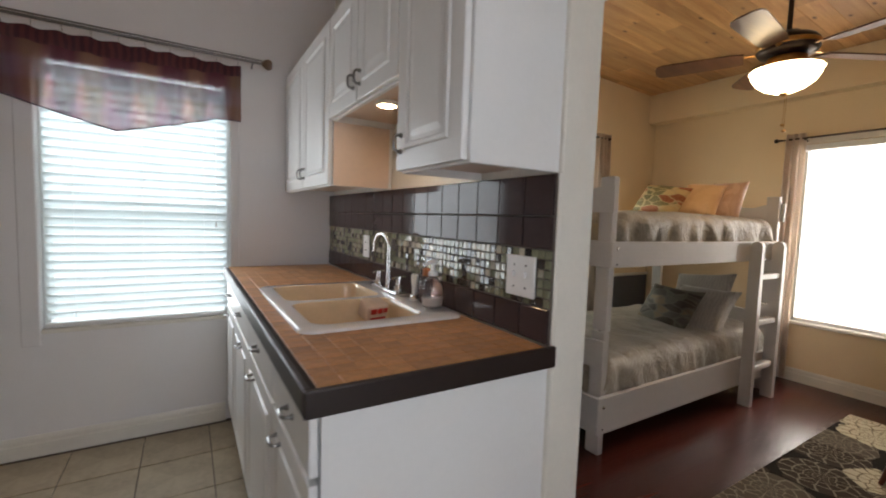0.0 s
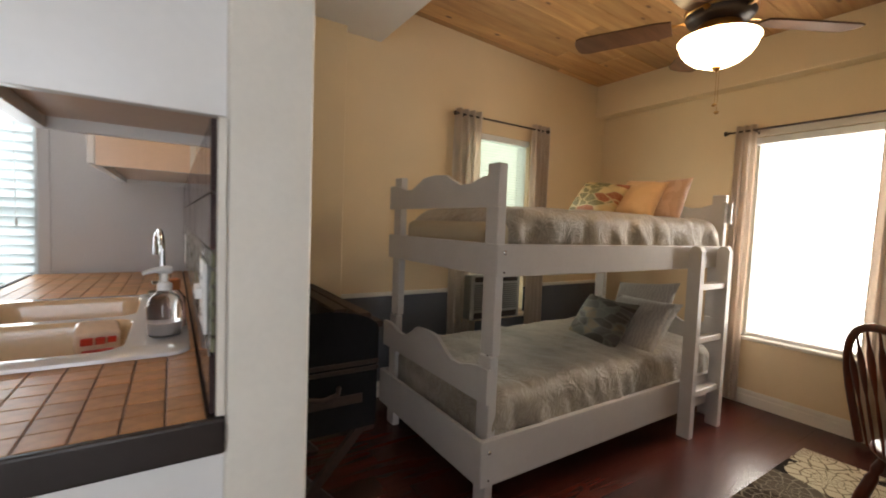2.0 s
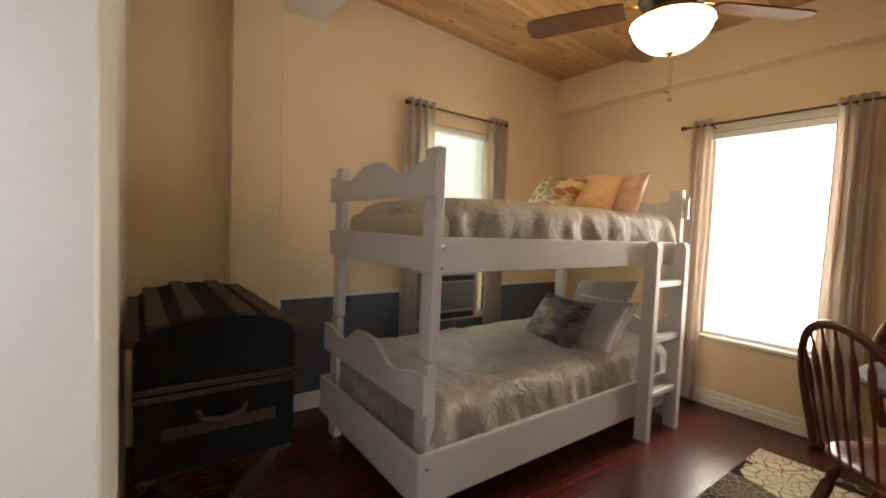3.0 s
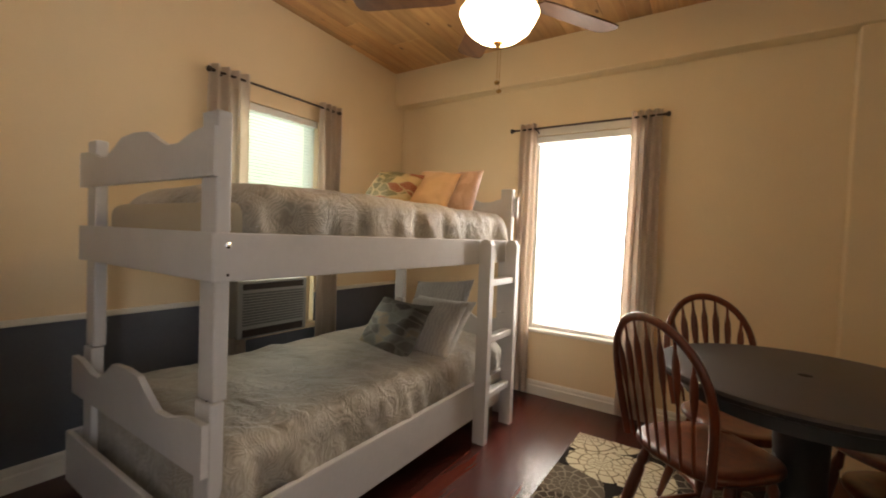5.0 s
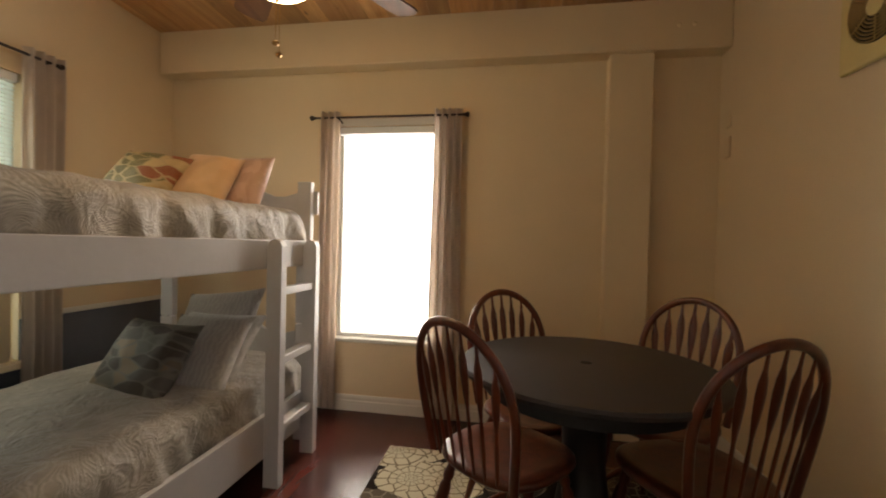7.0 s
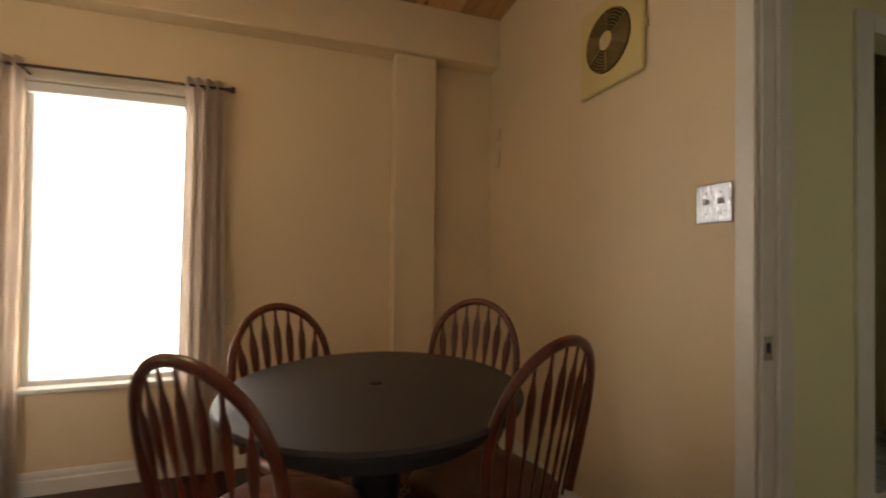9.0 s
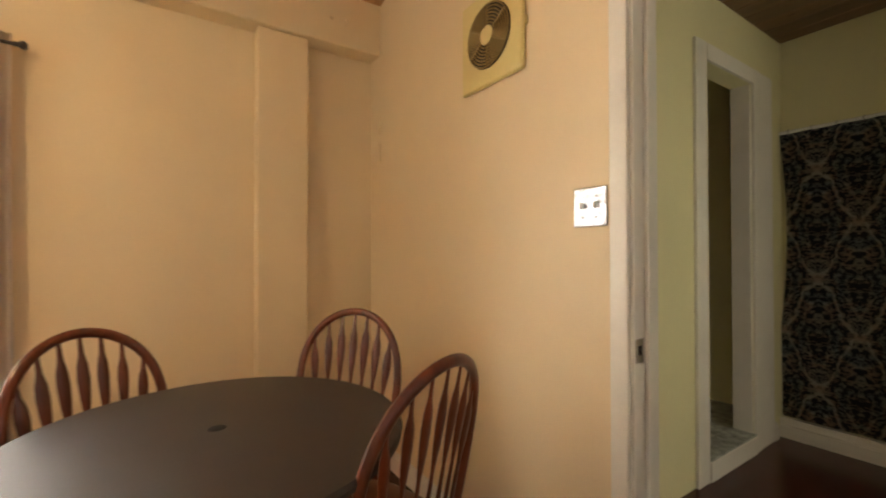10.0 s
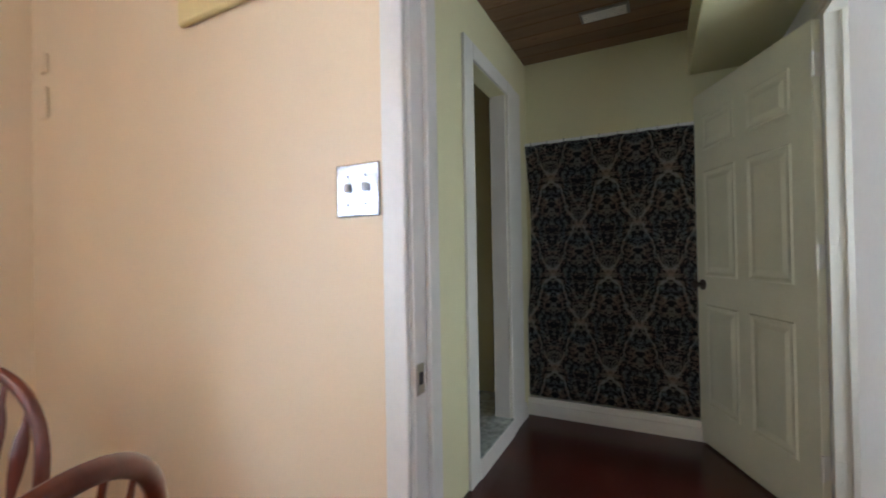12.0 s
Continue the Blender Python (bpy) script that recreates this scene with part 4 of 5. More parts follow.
for k in range(5):
    a = radians(-30 + 72 * k)
    rot = Matrix.Rotation(a, 4, "Z") @ Matrix.Rotation(radians(11), 4, "X")
    bm = bmesh.new()
    o = [(0.20, -0.055), (0.26, -0.066), (0.62, -0.074), (0.655, -0.062), (0.668, -0.03), (0.668, 0.03), (0.655, 0.062), (0.62, 0.074), (0.26, 0.066), (0.20, 0.055)]
    prism(bm, o, "z", -0.004, 0.004)
    bmesh.ops.transform(bm, matrix=Matrix.Translation((0, 0, 2.215)) @ rot, verts=bm.verts)
    bl = part("blade", bm, BLADE, fan)
    bm = bmesh.new()
    tube(bm, [(0.12, 0, 0.006), (0.17, 0, 0.010), (0.23, 0, 0.008), (0.29, 0, 0.007)], [0.016, 0.013, 0.022, 0.012], 8, 0.3)
    bmesh.ops.transform(bm, matrix=Matrix.Translation((0, 0, 2.215)) @ rot, verts=bm.verts)
    part("blade_iron", bm, BRASS, bl, "brass blade iron", smooth=True)

TX, TY = 3.485, 0.217
tab = empty("dining_table", (TX, TY, 0), "small round dark brown dining table on a central pedestal", "table")
bm = bmesh.new()
lathe(bm, [(0.012, 0.7435), (0.40, 0.7435), (0.419, 0.740), (0.424, 0.730), (0.421, 0.718), (0.405, 0.712), (0.012, 0.712)], 72)
part("tabletop", bm, TABLE_TOP, tab, smooth=True)
# no hole is cut; a flat black disc stands for its shade
part("centre_cap", lathe(bmesh.new(), [(0.001, 0.7439), (0.019, 0.7439), (0.0195, 0.7436)], 20), VOID_BLACK, tab, "black disc painted for the shade in the parasol hole", smooth=True)
part("apron", lathe(bmesh.new(), [(0.345, 0.7115), (0.345, 0.655), (0.33, 0.650), (0.32, 0.655), (0.32, 0.7115)], 64), TABLE_LEG, tab, smooth=True)
part("pedestal", lathe(bmesh.new(), [(0.095, 0.7115), (0.09, 0.62), (0.075, 0.56), (0.07, 0.40), (0.085, 0.30), (0.10, 0.22), (0.09, 0.13)], 28), TABLE_LEG, tab, smooth=True)
for k in range(4):
    bm = bmesh.new()
    prism(bm, [(0.05, 0.10), (0.05, 0.19), (0.14, 0.17), (0.25, 0.09), (0.33, 0.055), (0.345, 0.0315), (0.33, 0.014), (0.29, 0.014), (0.20, 0.055), (0.12, 0.095)], "y", -0.03, 0.03)
    bmesh.ops.rotate(bm, cent=(0, 0, 0), matrix=Matrix.Rotation(radians(45 + 90 * k), 3, "Z"), verts=bm.verts)
    part("foot", bm, TABLE_LEG, tab)


def windsor_chair():
    """Bow-back chair at the origin, facing +x, floor at z=0."""
    ch = empty("dining_chair", (0, 0, 0), "cherry-stained wooden bow-back chair at the round table", "chair", "chairs round the table")
    bm = bmesh.new()
    outl = []
    for k in range(40):
        a = 2 * math.pi * k / 40
        rx = 0.190 if math.cos(a) > 0 else 0.195
        ry = 0.200 if math.cos(a) > 0 else 0.195
        e = 0.72
        outl.append((rx * math.copysign(abs(math.cos(a)) ** e, math.cos(a)), ry * math.copysign(abs(math.sin(a)) ** e, math.sin(a))))
    loops = [[(x * s, y * s, z) for x, y in outl] for s, z in ((0.80, 0.425), (0.95, 0.430), (1.0, 0.442), (0.99, 0.455), (0.94, 0.460), (0.7, 0.453), (0.35, 0.448))]
    vs = loft(bm, loops)
    bm.faces.new(vs[0][::-1])
    part("seat", bm, CHAIR_WOOD, ch, smooth=60)
    lean = 0.19
    def back(y, z):
        return (-0.165 - (z - 0.45) * lean - 0.03 * (1 - (y / 0.2) ** 2), y, z)
    hoop = []
    for k in range(33):
        a = math.pi * k / 32
        y = 0.196 * math.cos(a) * (1.0 + 0.07 * math.sin(a))
        z = 0.64 + 0.262 * math.sin(a) ** 0.9 if 0 < k < 32 else 0.64
        hoop.append(back(y, z))
    hoop = [back(0.170, 0.445), back(0.181, 0.52), back(0.190, 0.58)] + hoop + [back(-0.190, 0.58), back(-0.181, 0.52), back(-0.170, 0.445)]
    part("bow", tube(bmesh.new(), hoop, 0.0145, 10, 0.85, (1, 0, 0)), CHAIR_WOOD, ch, smooth=True)
    for k in range(7):
        u = (k - 3) / 3
        y0, y1 = 0.122 * u, 0.157 * u
        zt = 0.64 + 0.262 * math.sqrt(max(0.0, 1 - (y1 / 0.205) ** 2)) ** 0.9
        p0, p1 = Vector(back(y0, 0.45)), Vector(back(y1, zt))
        ts = (0, 0.12, 0.3, 0.46, 0.60, 0.72, 0.80, 0.87, 0.94, 1.0)
        rs = (0.0055, 0.007, 0.0085, 0.0065, 0.0135, 0.0165, 0.0145, 0.0075, 0.006, 0.0055)
        part("spindle", tube(bmesh.new(), [p0.lerp(p1, q) for q in ts], list(rs), 8, 0.45, (1, 0, 0)), CHAIR_WOOD, ch, smooth=True)
    feet = {}
    for sx in (-1, 1):
        for sy in (-1, 1):
            t0, f0 = Vector((0.12 * sx, 0.12 * sy, 0.432)), Vector((0.20 * sx - (0.03 if sx < 0 else 0), 0.185 * sy, 0.0))
            ts = (0, 0.1, 0.16, 0.2, 0.24, 0.42, 0.56, 0.62, 0.66, 0.8, 1.0)
            rs = (0.012, 0.014, 0.019, 0.013, 0.019, 0.021, 0.018, 0.014, 0.018, 0.016, 0.010)
            part("leg", tube(bmesh.new(), [t0.lerp(f0, q) for q in ts], list(rs), 10), CHAIR_WOOD, ch, smooth=True)
            feet[sx, sy] = t0.lerp(f0, 0.6)
    for sy in (-1, 1):
        a, c = feet[-1, sy], feet[1, sy]
        part("stretcher", tube(bmesh.new(), [a.lerp(c, q) for q in (0.0, 0.25, 0.5, 0.75, 1.0)], [0.007, 0.011, 0.014, 0.011, 0.007], 8), CHAIR_WOOD, ch, smooth=True)
    a, c = feet[-1, -1].lerp(feet[1, -1], 0.5), feet[-1, 1].lerp(feet[1, 1], 0.5)
    part("cross_stretcher", tube(bmesh.new(), [a.lerp(c, q) for q in (0.0, 0.25, 0.5, 0.75, 1.0)], [0.007, 0.010, 0.013, 0.010, 0.007], 8), CHAIR_WOOD, ch, smooth=True)
    return ch


# plan of each chair: where the top of its bow stands, and its turn
CHAIRS = [((3.170, 0.654), -40), ((3.980, 0.523), -145), ((3.962, -0.312), 134), ((3.122, -0.184), 21.5)]
first = windsor_chair()
for i, ((cx, cy), turn) in enumerate(CHAIRS):
    a = radians(turn)
    off = 0.282
    m = Matrix.Translation((cx + off * math.cos(a), cy + off * math.sin(a), 0.0135)) @ Matrix.Rotation(a, 4, "Z")
    if i == 0:
        place0 = m
    else:
        copy_thing(first, m)
first.matrix_world = place0


def rug_mat():
    m, t, b, k = nodes_of("flowered_rug_pile")

    def op(kind, *a):
        n = t.nodes.new("ShaderNodeMath")
        n.operation = kind
        for sock, v in zip(n.inputs, a):
            if isinstance(v, (int, float)):
                sock.default_value = v
            else:
                k.new(v, sock)
        return n.outputs[0]
    c = coords(t)
    big = tex(t, "ShaderNodeTexVoronoi", Scale=3.3, Randomness=0.6)
    big.voronoi_dimensions = "2D"
    k.new(c, big.inputs["Vector"])
    # one cream flower fills the corner of the rug
    far = t.nodes.new("ShaderNodeVectorMath"); far.operation = "DISTANCE"
    k.new(c, far.inputs[0]); far.inputs[1].default_value = (4.215, 1.06, 0.0125)
    corner = op("LESS_THAN", far.outputs["Value"], 0.19)
    mid = mixc(t, corner, big.outputs["Position"], (4.215, 1.06, 0.0))
    sub = t.nodes.new("ShaderNodeVectorMath"); sub.operation = "SUBTRACT"
    k.new(c, sub.inputs[0]); k.new(mid, sub.inputs[1])
    s = t.nodes.new("ShaderNodeSeparateXYZ")
    k.new(sub.outputs[0], s.inputs[0])
    rad = op("SQRT", op("ADD", op("MULTIPLY", s.outputs[0], s.outputs[0]), op("MULTIPLY", s.outputs[1], s.outputs[1])))
    # rows of overlapping petals round each flower's middle
    ang = op("MULTIPLY", op("ARCTAN2", s.outputs[1], s.outputs[0]), 2.1)
    row = op("MULTIPLY", op("LOGARITHM", op("ADD", rad, 0.03), 2.718), 2.6)
    xy = t.nodes.new("ShaderNodeCombineXYZ")
    k.new(ang, xy.inputs[0]); k.new(row, xy.inputs[1])
    pet = tex(t, "ShaderNodeTexVoronoi", Scale=1.0, Randomness=0.55)
    pet.voronoi_dimensions = "2D"
    pet.feature = "DISTANCE_TO_EDGE"
    k.new(xy.outputs[0], pet.inputs["Vector"])
    pick = t.nodes.new("ShaderNodeSeparateColor")
    k.new(big.outputs["Color"], pick.inputs[0])
    cream = op("MAXIMUM", corner, op("LESS_THAN", pick.outputs[0], 0.15))
    tan = mixc(t, op("LESS_THAN", pick.outputs[0], 0.5), (0.062, 0.046, 0.034), (0.12, 0.096, 0.070))
    flower = mixc(t, cream, tan, (0.56, 0.49, 0.34))
    line = mixc(t, cream, (0.27, 0.23, 0.17), (0.15, 0.11, 0.07))
    edge = ramp(t, pet.outputs["Distance"], [(0.03, (1, 1, 1)), (0.09, (0, 0, 0))])
    base = mixc(t, edge, flower, line)
    rim = op("MULTIPLY", op("GREATER_THAN", op("ADD", rad, op("MULTIPLY", pet.outputs["Distance"], -0.05)), 0.165), op("SUBTRACT", 1.0, corner))
    base = mixc(t, rim, base, (0.026, 0.021, 0.018))
    k.new(base, b.inputs["Base Color"])
    b.inputs["Roughness"].default_value = 1.0
    b.inputs["Specular IOR Level"].default_value = 0.05
    n = tex(t, "ShaderNodeTexNoise", Scale=400.0, Detail=2.0)
    k.new(c, n.inputs[0])
    bump(t, b, n.outputs[0], 0.8, 0.004)
    return m


bm = bmesh.new()
add_box(bm, (2.02, -0.42, 0.0005), (4.245, 1.113, 0.0125), 0.005, 2)
thing("area_rug", bm, rug_mat(), "dark brown area rug with large cream flowers under the table", "rug")

# ---- curtains ----
DRAPE = cloth("taupe_drape", (0.78, 0.68, 0.585), (0.71, 0.61, 0.52), 3.0, (1, 1, 1), 6.0, 0.45, 0.4, 0.2, 0.32)


def drape(parent, along, u0, u1, c, z0, z1, depth, folds, seed, flare=1.0):
    """A hanging panel with soft folds along x or y."""
    bm = bmesh.new()
    n, rows, grid = folds * 12, 26, []
    for j in range(rows + 1):
        v = j / rows
        z = z1 + (z0 - z1) * v
        row = []
        for i in range(n + 1):
            u = i / n
            w = 1 + (flare - 1) * v
            uu = (u0 + u1) / 2 + (u - 0.5) * (u1 - u0) * w * (1 + 0.05 * math.sin(5 * v + seed))
            d = depth * (0.75 + 0.35 * noise.noise((u * 3 + seed, v * 1.5, 0))) * math.sin(u * folds * 2 * math.pi + 0.5 * math.sin(v * 3 + seed))
            d += 0.008 * noise.noise((u * 8, v * 6, seed))
            row.append(bm.verts.new((uu, c + d, z) if along == "x" else (c + d, uu, z)))
        grid.append(row)
    for a, b_ in zip(grid, grid[1:]):
        for i in range(n):
            bm.faces.new((a[i], a[i + 1], b_[i + 1], b_[i]))
    bmesh.ops.solidify(bm, geom=bm.faces, thickness=0.002)
    return part("panel", bm, DRAPE, parent, smooth=70)


def rod(parent, along, u0, u1, c, z, r=0.007):
    pts = [(u0, c, z), (u1, c, z)] if along == "x" else [(c, u0, z), (c, u1, z)]
    rd = part("rod", tube(bmesh.new(), pts, r, 10), BRONZE, parent, "dark bronze rod", smooth=True)
    for s, u in ((-1, u0), (1, u1)):
        bm = bmesh.new()
        lathe(bm, [(0.008, 0), (0.011, s * 0.004), (0.008, s * 0.012), (0.016, s * 0.024), (0.017, s * 0.032), (0.010, s * 0.04)], 14, (u, c, z) if along == "x" else (c, u, z), "X" if along == "x" else "Y")
        part("finial", bm, BRONZE, rd, smooth=True)
    return rd


cs = empty("curtain_set", (0, 0, 0), "pair of taupe grommet curtains parted at a bright window", "curtain", "bedroom curtains")
rod(cs, "y", 0.80, 1.78, 4.618, 1.945)
drape(cs, "y", 1.615, 1.745, 4.622, 0.025, 1.985, 0.026, 3, 1.0, 1.15)
drape(cs, "y", 0.80, 0.985, 4.622, 0.025, 1.985, 0.026, 4, 4.0, 1.1)
for y in (0.90, 1.62):
    part("bracket", tube(bmesh.new(), [(EX, y, 1.925), (4.66, y, 1.93), (4.618, y, 1.938)], 0.006, 8), BRONZE, cs)
cs = empty("curtain_set", (0, 0, 0), "pair of taupe grommet curtains beside a blind and air conditioner", "curtain", "bedroom curtains")
rod(cs, "x", 2.955, 3.845, 2.848, 2.015)
drape(cs, "x", 2.935, 3.165, 2.850, 0.05, 2.055, 0.030, 4, 7.0, 1.22)
drape(cs, "x", 3.700, 3.890, 2.850, 0.05, 2.055, 0.026, 4, 2.0, 1.0)
for x in (3.00, 3.80):
    part("bracket", tube(bmesh.new(), [(x, NY, 1.995), (x, 2.89, 2.0), (x, 2.848, 2.008)], 0.006, 8), BRONZE, cs)

# sheer plaid valance over the kitchen window
def valance_mat():
    m, t, b, k = nodes_of("plum_plaid_sheer")
    c = coords(t)
    sx = tex(t, "ShaderNodeTexWave", Scale=1.5, Distortion=1.0, Detail=1.0)
    sx.bands_direction = "X"
    sz = tex(t, "ShaderNodeTexWave", Scale=1.7, Distortion=0.8, Detail=1.0)
    sz.bands_direction = "Z"
    k.new(c, sx.inputs[0]); k.new(c, sz.inputs[0])
    a = ramp(t, sx.outputs["Fac"], [(0.25, (0.12, 0.03, 0.05)), (0.6, (0.25, 0.10, 0.08)), (0.9, (0.32, 0.17, 0.08))])
    a = mixc(t, 0.5, a, ramp(t, sz.outputs["Fac"], [(0.3, (0.16, 0.06, 0.12)), (0.8, (0.14, 0.03, 0.04))]))
    k.new(a, b.inputs["Base Color"])
    b.inputs["Roughness"].default_value = 0.8
    tr = t.nodes.new("ShaderNodeBsdfTransparent")
    tl = t.nodes.new("ShaderNodeBsdfTranslucent")
    k.new(a, tl.inputs[0])
    m1 = t.nodes.new("ShaderNodeMixShader"); m1.inputs[0].default_value = 0.32
    k.new(b.outputs[0], m1.inputs[1]); k.new(tl.outputs[0], m1.inputs[2])
    m2 = t.nodes.new("ShaderNodeMixShader"); m2.inputs[0].default_value = 0.20
    k.new(m1.outputs[0], m2.inputs[1]); k.new(tr.outputs[0], m2.inputs[2])
    k.new(m2.outputs[0], t.nodes["Material Output"].inputs[0])
    return m


VAL = valance_mat()
HEM = paint("dark_plum_hem", (0.05, 0.012, 0.02), 0.8)
va = empty("window_valance", (0, 0, 0), "sheer plum plaid valance with a pointed hem on a rod", "valance")
vz, vy = 2.055, 2.855
kr = part("rod", tube(bmesh.new(), [(-0.27, vy, vz + 0.006), (0.845, vy, vz + 0.006)], 0.0075, 10), PULL, va, "nickel rod", smooth=True)
part("second_rod", tube(bmesh.new(), [(-0.27, vy - 0.022, vz + 0.014), (0.845, vy - 0.022, vz + 0.014)], 0.0045, 8), PULL, va, smooth=True)
for s, u in ((1, 0.845), (-1, -0.27)):
    part("finial", lathe(bmesh.new(), [(0.008, 0), (0.014, s * 0.006), (0.026, s * 0.020), (0.030, s * 0.036), (0.024, s * 0.052), (0.006, s * 0.058)], 18, (u, vy, vz + 0.006), "X"), paint("turned_wood_finial", (0.16, 0.10, 0.06), 0.4), kr, "turned wooden finial", smooth=True)
for u in (-0.23, 0.80):
    part("bracket", tube(bmesh.new(), [(u, NY, vz - 0.012), (u, vy, vz)], 0.005, 6), PULL, va)


def hem_z(u):
    # pointed scallops: low points beside the middle, high at the ends
    x = (u + 0.235) / 0.97
    return 1.725 - 0.125 * max(0.0, 1 - abs(x - 0.43) / 0.45) ** 0.9


bm = bmesh.new()
grid, hem, head = [], [], []
for i in range(111):
    u = -0.235 + 0.975 * i / 110
    zt = vz - 0.028 - 0.010 * abs(math.sin(i / 110 * math.pi * 9.0))
    row = []
    for j in range(17):
        v = j / 16
        y = vy + 0.006 + 0.010 * math.sin(i / 110 * 2 * math.pi * 9 + v) * (1 - 0.4 * v) + 0.006 * noise.noise((u * 6, v * 3, 1))
        row.append(bm.verts.new((u, y, zt + (hem_z(u) - zt) * v)))
    grid.append(row)
    hem.append(row[-1].co.copy())
    head.append([r.co.copy() for r in row[:4]])
for a, c in zip(grid, grid[1:]):
    for j in range(16):
        bm.faces.new((a[j], c[j], c[j + 1], a[j + 1]))
sheer = part("sheer", bm, VAL, va, smooth=80)
part("hem", tube(bmesh.new(), hem, 0.0035, 6), HEM, sheer, "dark stitched hem")
bm = bmesh.new()
hv = [[bm.verts.new((p.x, p.y - 0.003, p.z)) for p in r] for r in head]
for a, c in zip(hv, hv[1:]):
    for j in range(3):
        bm.faces.new((a[j], c[j], c[j + 1], a[j + 1]))
part("heading_band", bm, cloth("plum_heading", (0.12, 0.030, 0.030), (0.06, 0.015, 0.022), 10, (1, 1, 1), 3, 0.9, 0.1, 0.2), sheer, "thick gathered plum heading", smooth=80)
for i in range(10):
    u = -0.22 + 0.945 * i / 9
    part("ring", tube(bmesh.new(), [(u, vy + 0.011 * math.cos(a), vz + 0.002 + 0.013 * math.sin(a)) for a in [k * math.pi / 6 for k in range(13)]] + [(u, vy + 0.004, vz - 0.03)], 0.0013, 5), CHROME, va, smooth=True)

# ---- pillows ----
PIL_GOLD = cloth("apricot_pillow_cloth", (0.74, 0.46, 0.23), (0.68, 0.41, 0.20), 2.0, (1, 1, 1), 12.0, 0.6, 0.3, 0.1)
PIL_GREY = cloth("silver_pillow_cloth", (0.50, 0.455, 0.40), (0.40, 0.36, 0.315), 14.0, (1, 1, 1), 8.0, 0.7, 0.4, 0.3)
PIL_SILVER = cloth("pale_silver_satin", (0.66, 0.63, 0.58), (0.54, 0.51, 0.46), 9.0, (1, 1, 1), 8.0, 0.35, 0.4, 0.2)
PIL_PEACH = cloth("peach_satin_cloth", (0.70, 0.47, 0.34), (0.56, 0.33, 0.22), 2.5, (1, 1, 1), 14.0, 0.35, 0.3, 0.15)


def leaf_cloth(name, tones, outline, turn):
    """Printed cloth: overlapping leaves of several colours with pale outlines and ribs."""
    m, t, b, k = nodes_of(name)
    co = coords(t)
    mp = t.nodes.new("ShaderNodeMapping")
    mp.inputs["Rotation"].default_value = (0, radians(turn), 0)
    mp.inputs["Scale"].default_value = (8.5, 1.0, 20.0)
    k.new(co, mp.inputs[0])
    wob = tex(t, "ShaderNodeTexNoise", Scale=1.4, Detail=1.0)
    k.new(mp.outputs[0], wob.inputs[0])
    warp = mixc(t, 0.28, mp.outputs[0], wob.outputs["Color"], "ADD")
    cell = tex(t, "ShaderNodeTexVoronoi", Scale=1.0, Randomness=0.9)
    rim = tex(t, "ShaderNodeTexVoronoi", Scale=1.0, Randomness=0.9)
    rim.feature = "DISTANCE_TO_EDGE"
    ribs = tex(t, "ShaderNodeTexWave", Scale=3.2, Distortion=1.5)
    for n in (cell, rim, ribs):
        k.new(warp, n.inputs["Vector"])
    pick = t.nodes.new("ShaderNodeSeparateColor")
    k.new(cell.outputs["Color"], pick.inputs[0])
    stops = []
    for i, c in enumerate(tones):
        stops += [(i / len(tones) + 0.005, c), ((i + 1) / len(tones) - 0.005, c)]
    base = ramp(t, pick.outputs[0], stops)
    base = mixc(t, ramp(t, ribs.outputs["Fac"], [(0.75, (0, 0, 0)), (0.95, (0.3, 0.3, 0.3))]), base, outline)
    base = mixc(t, ramp(t, rim.outputs["Distance"], [(0.03, (0.8, 0.8, 0.8)), (0.07, (0, 0, 0))]), base, outline)
    k.new(base, b.inputs["Base Color"])
    b.inputs["Roughness"].default_value = 0.6
    n = tex(t, "ShaderNodeTexNoise", Scale=14.0, Detail=5.0)
    k.new(co, n.inputs[0])
    bump(t, b, n.outputs[0], 0.4, 0.012)
    return m


PIL_LEAF = leaf_cloth("leaf_print_cloth", ((0.60, 0.42, 0.20), (0.11, 0.09, 0.025), (0.30, 0.08, 0.025), (0.17, 0.14, 0.05), (0.50, 0.33, 0.14)), (0.52, 0.38, 0.19), 40)
PIL_LEAF_GREY = leaf_cloth("grey_leaf_print_cloth", ((0.13, 0.115, 0.092), (0.06, 0.045, 0.033), (0.24, 0.17, 0.10), (0.10, 0.086, 0.068)), (0.17, 0.15, 0.12), 60)


def pillow(label, material, w, h, d, m, seed=0.0):
    """A stuffed square cushion with drawn-out corners, in its own x (across), z (up), y (thick)."""
    bm = bmesh.new()
    n = 18
    sides = []
    for s in (-1, 1):
        g = []
        for i in range(n + 1):
            r = []
            for j in range(n + 1):
                u, v = 2 * i / n - 1, 2 * j / n - 1
                puff = (max(0, 1 - u ** 2) * max(0, 1 - v ** 2)) ** 0.42
                pin = 1 - 0.07 * ((1 - u * u) * abs(v) ** 4 + (1 - v * v) * abs(u) ** 4)
                x = u * w / 2 * (1 - 0.07 * (1 - v * v) * abs(u) ** 3)
                z = v * h / 2 * (1 - 0.07 * (1 - u * u) * abs(v) ** 3)
                y = s * d / 2 * puff + 0.010 * noise.noise((u * 2.2 + seed, v * 2.2, s)) * puff + 0.006 * noise.noise((u * 6 + seed, v * 6, s)) * puff
                r.append(bm.verts.new((x, y, z)))
            g.append(r)
        for a, c in zip(g, g[1:]):
            for j in range(n):
                bm.faces.new((a[j], c[j], c[j + 1], a[j + 1]))
        sides.append(g)
    bmesh.ops.remove_doubles(bm, verts=bm.verts, dist=0.0002)
    ob = thing("throw_pillow", bm, material, label, "pillow", "bed pillows", smooth=80)
    ob.matrix_world = m
    return ob


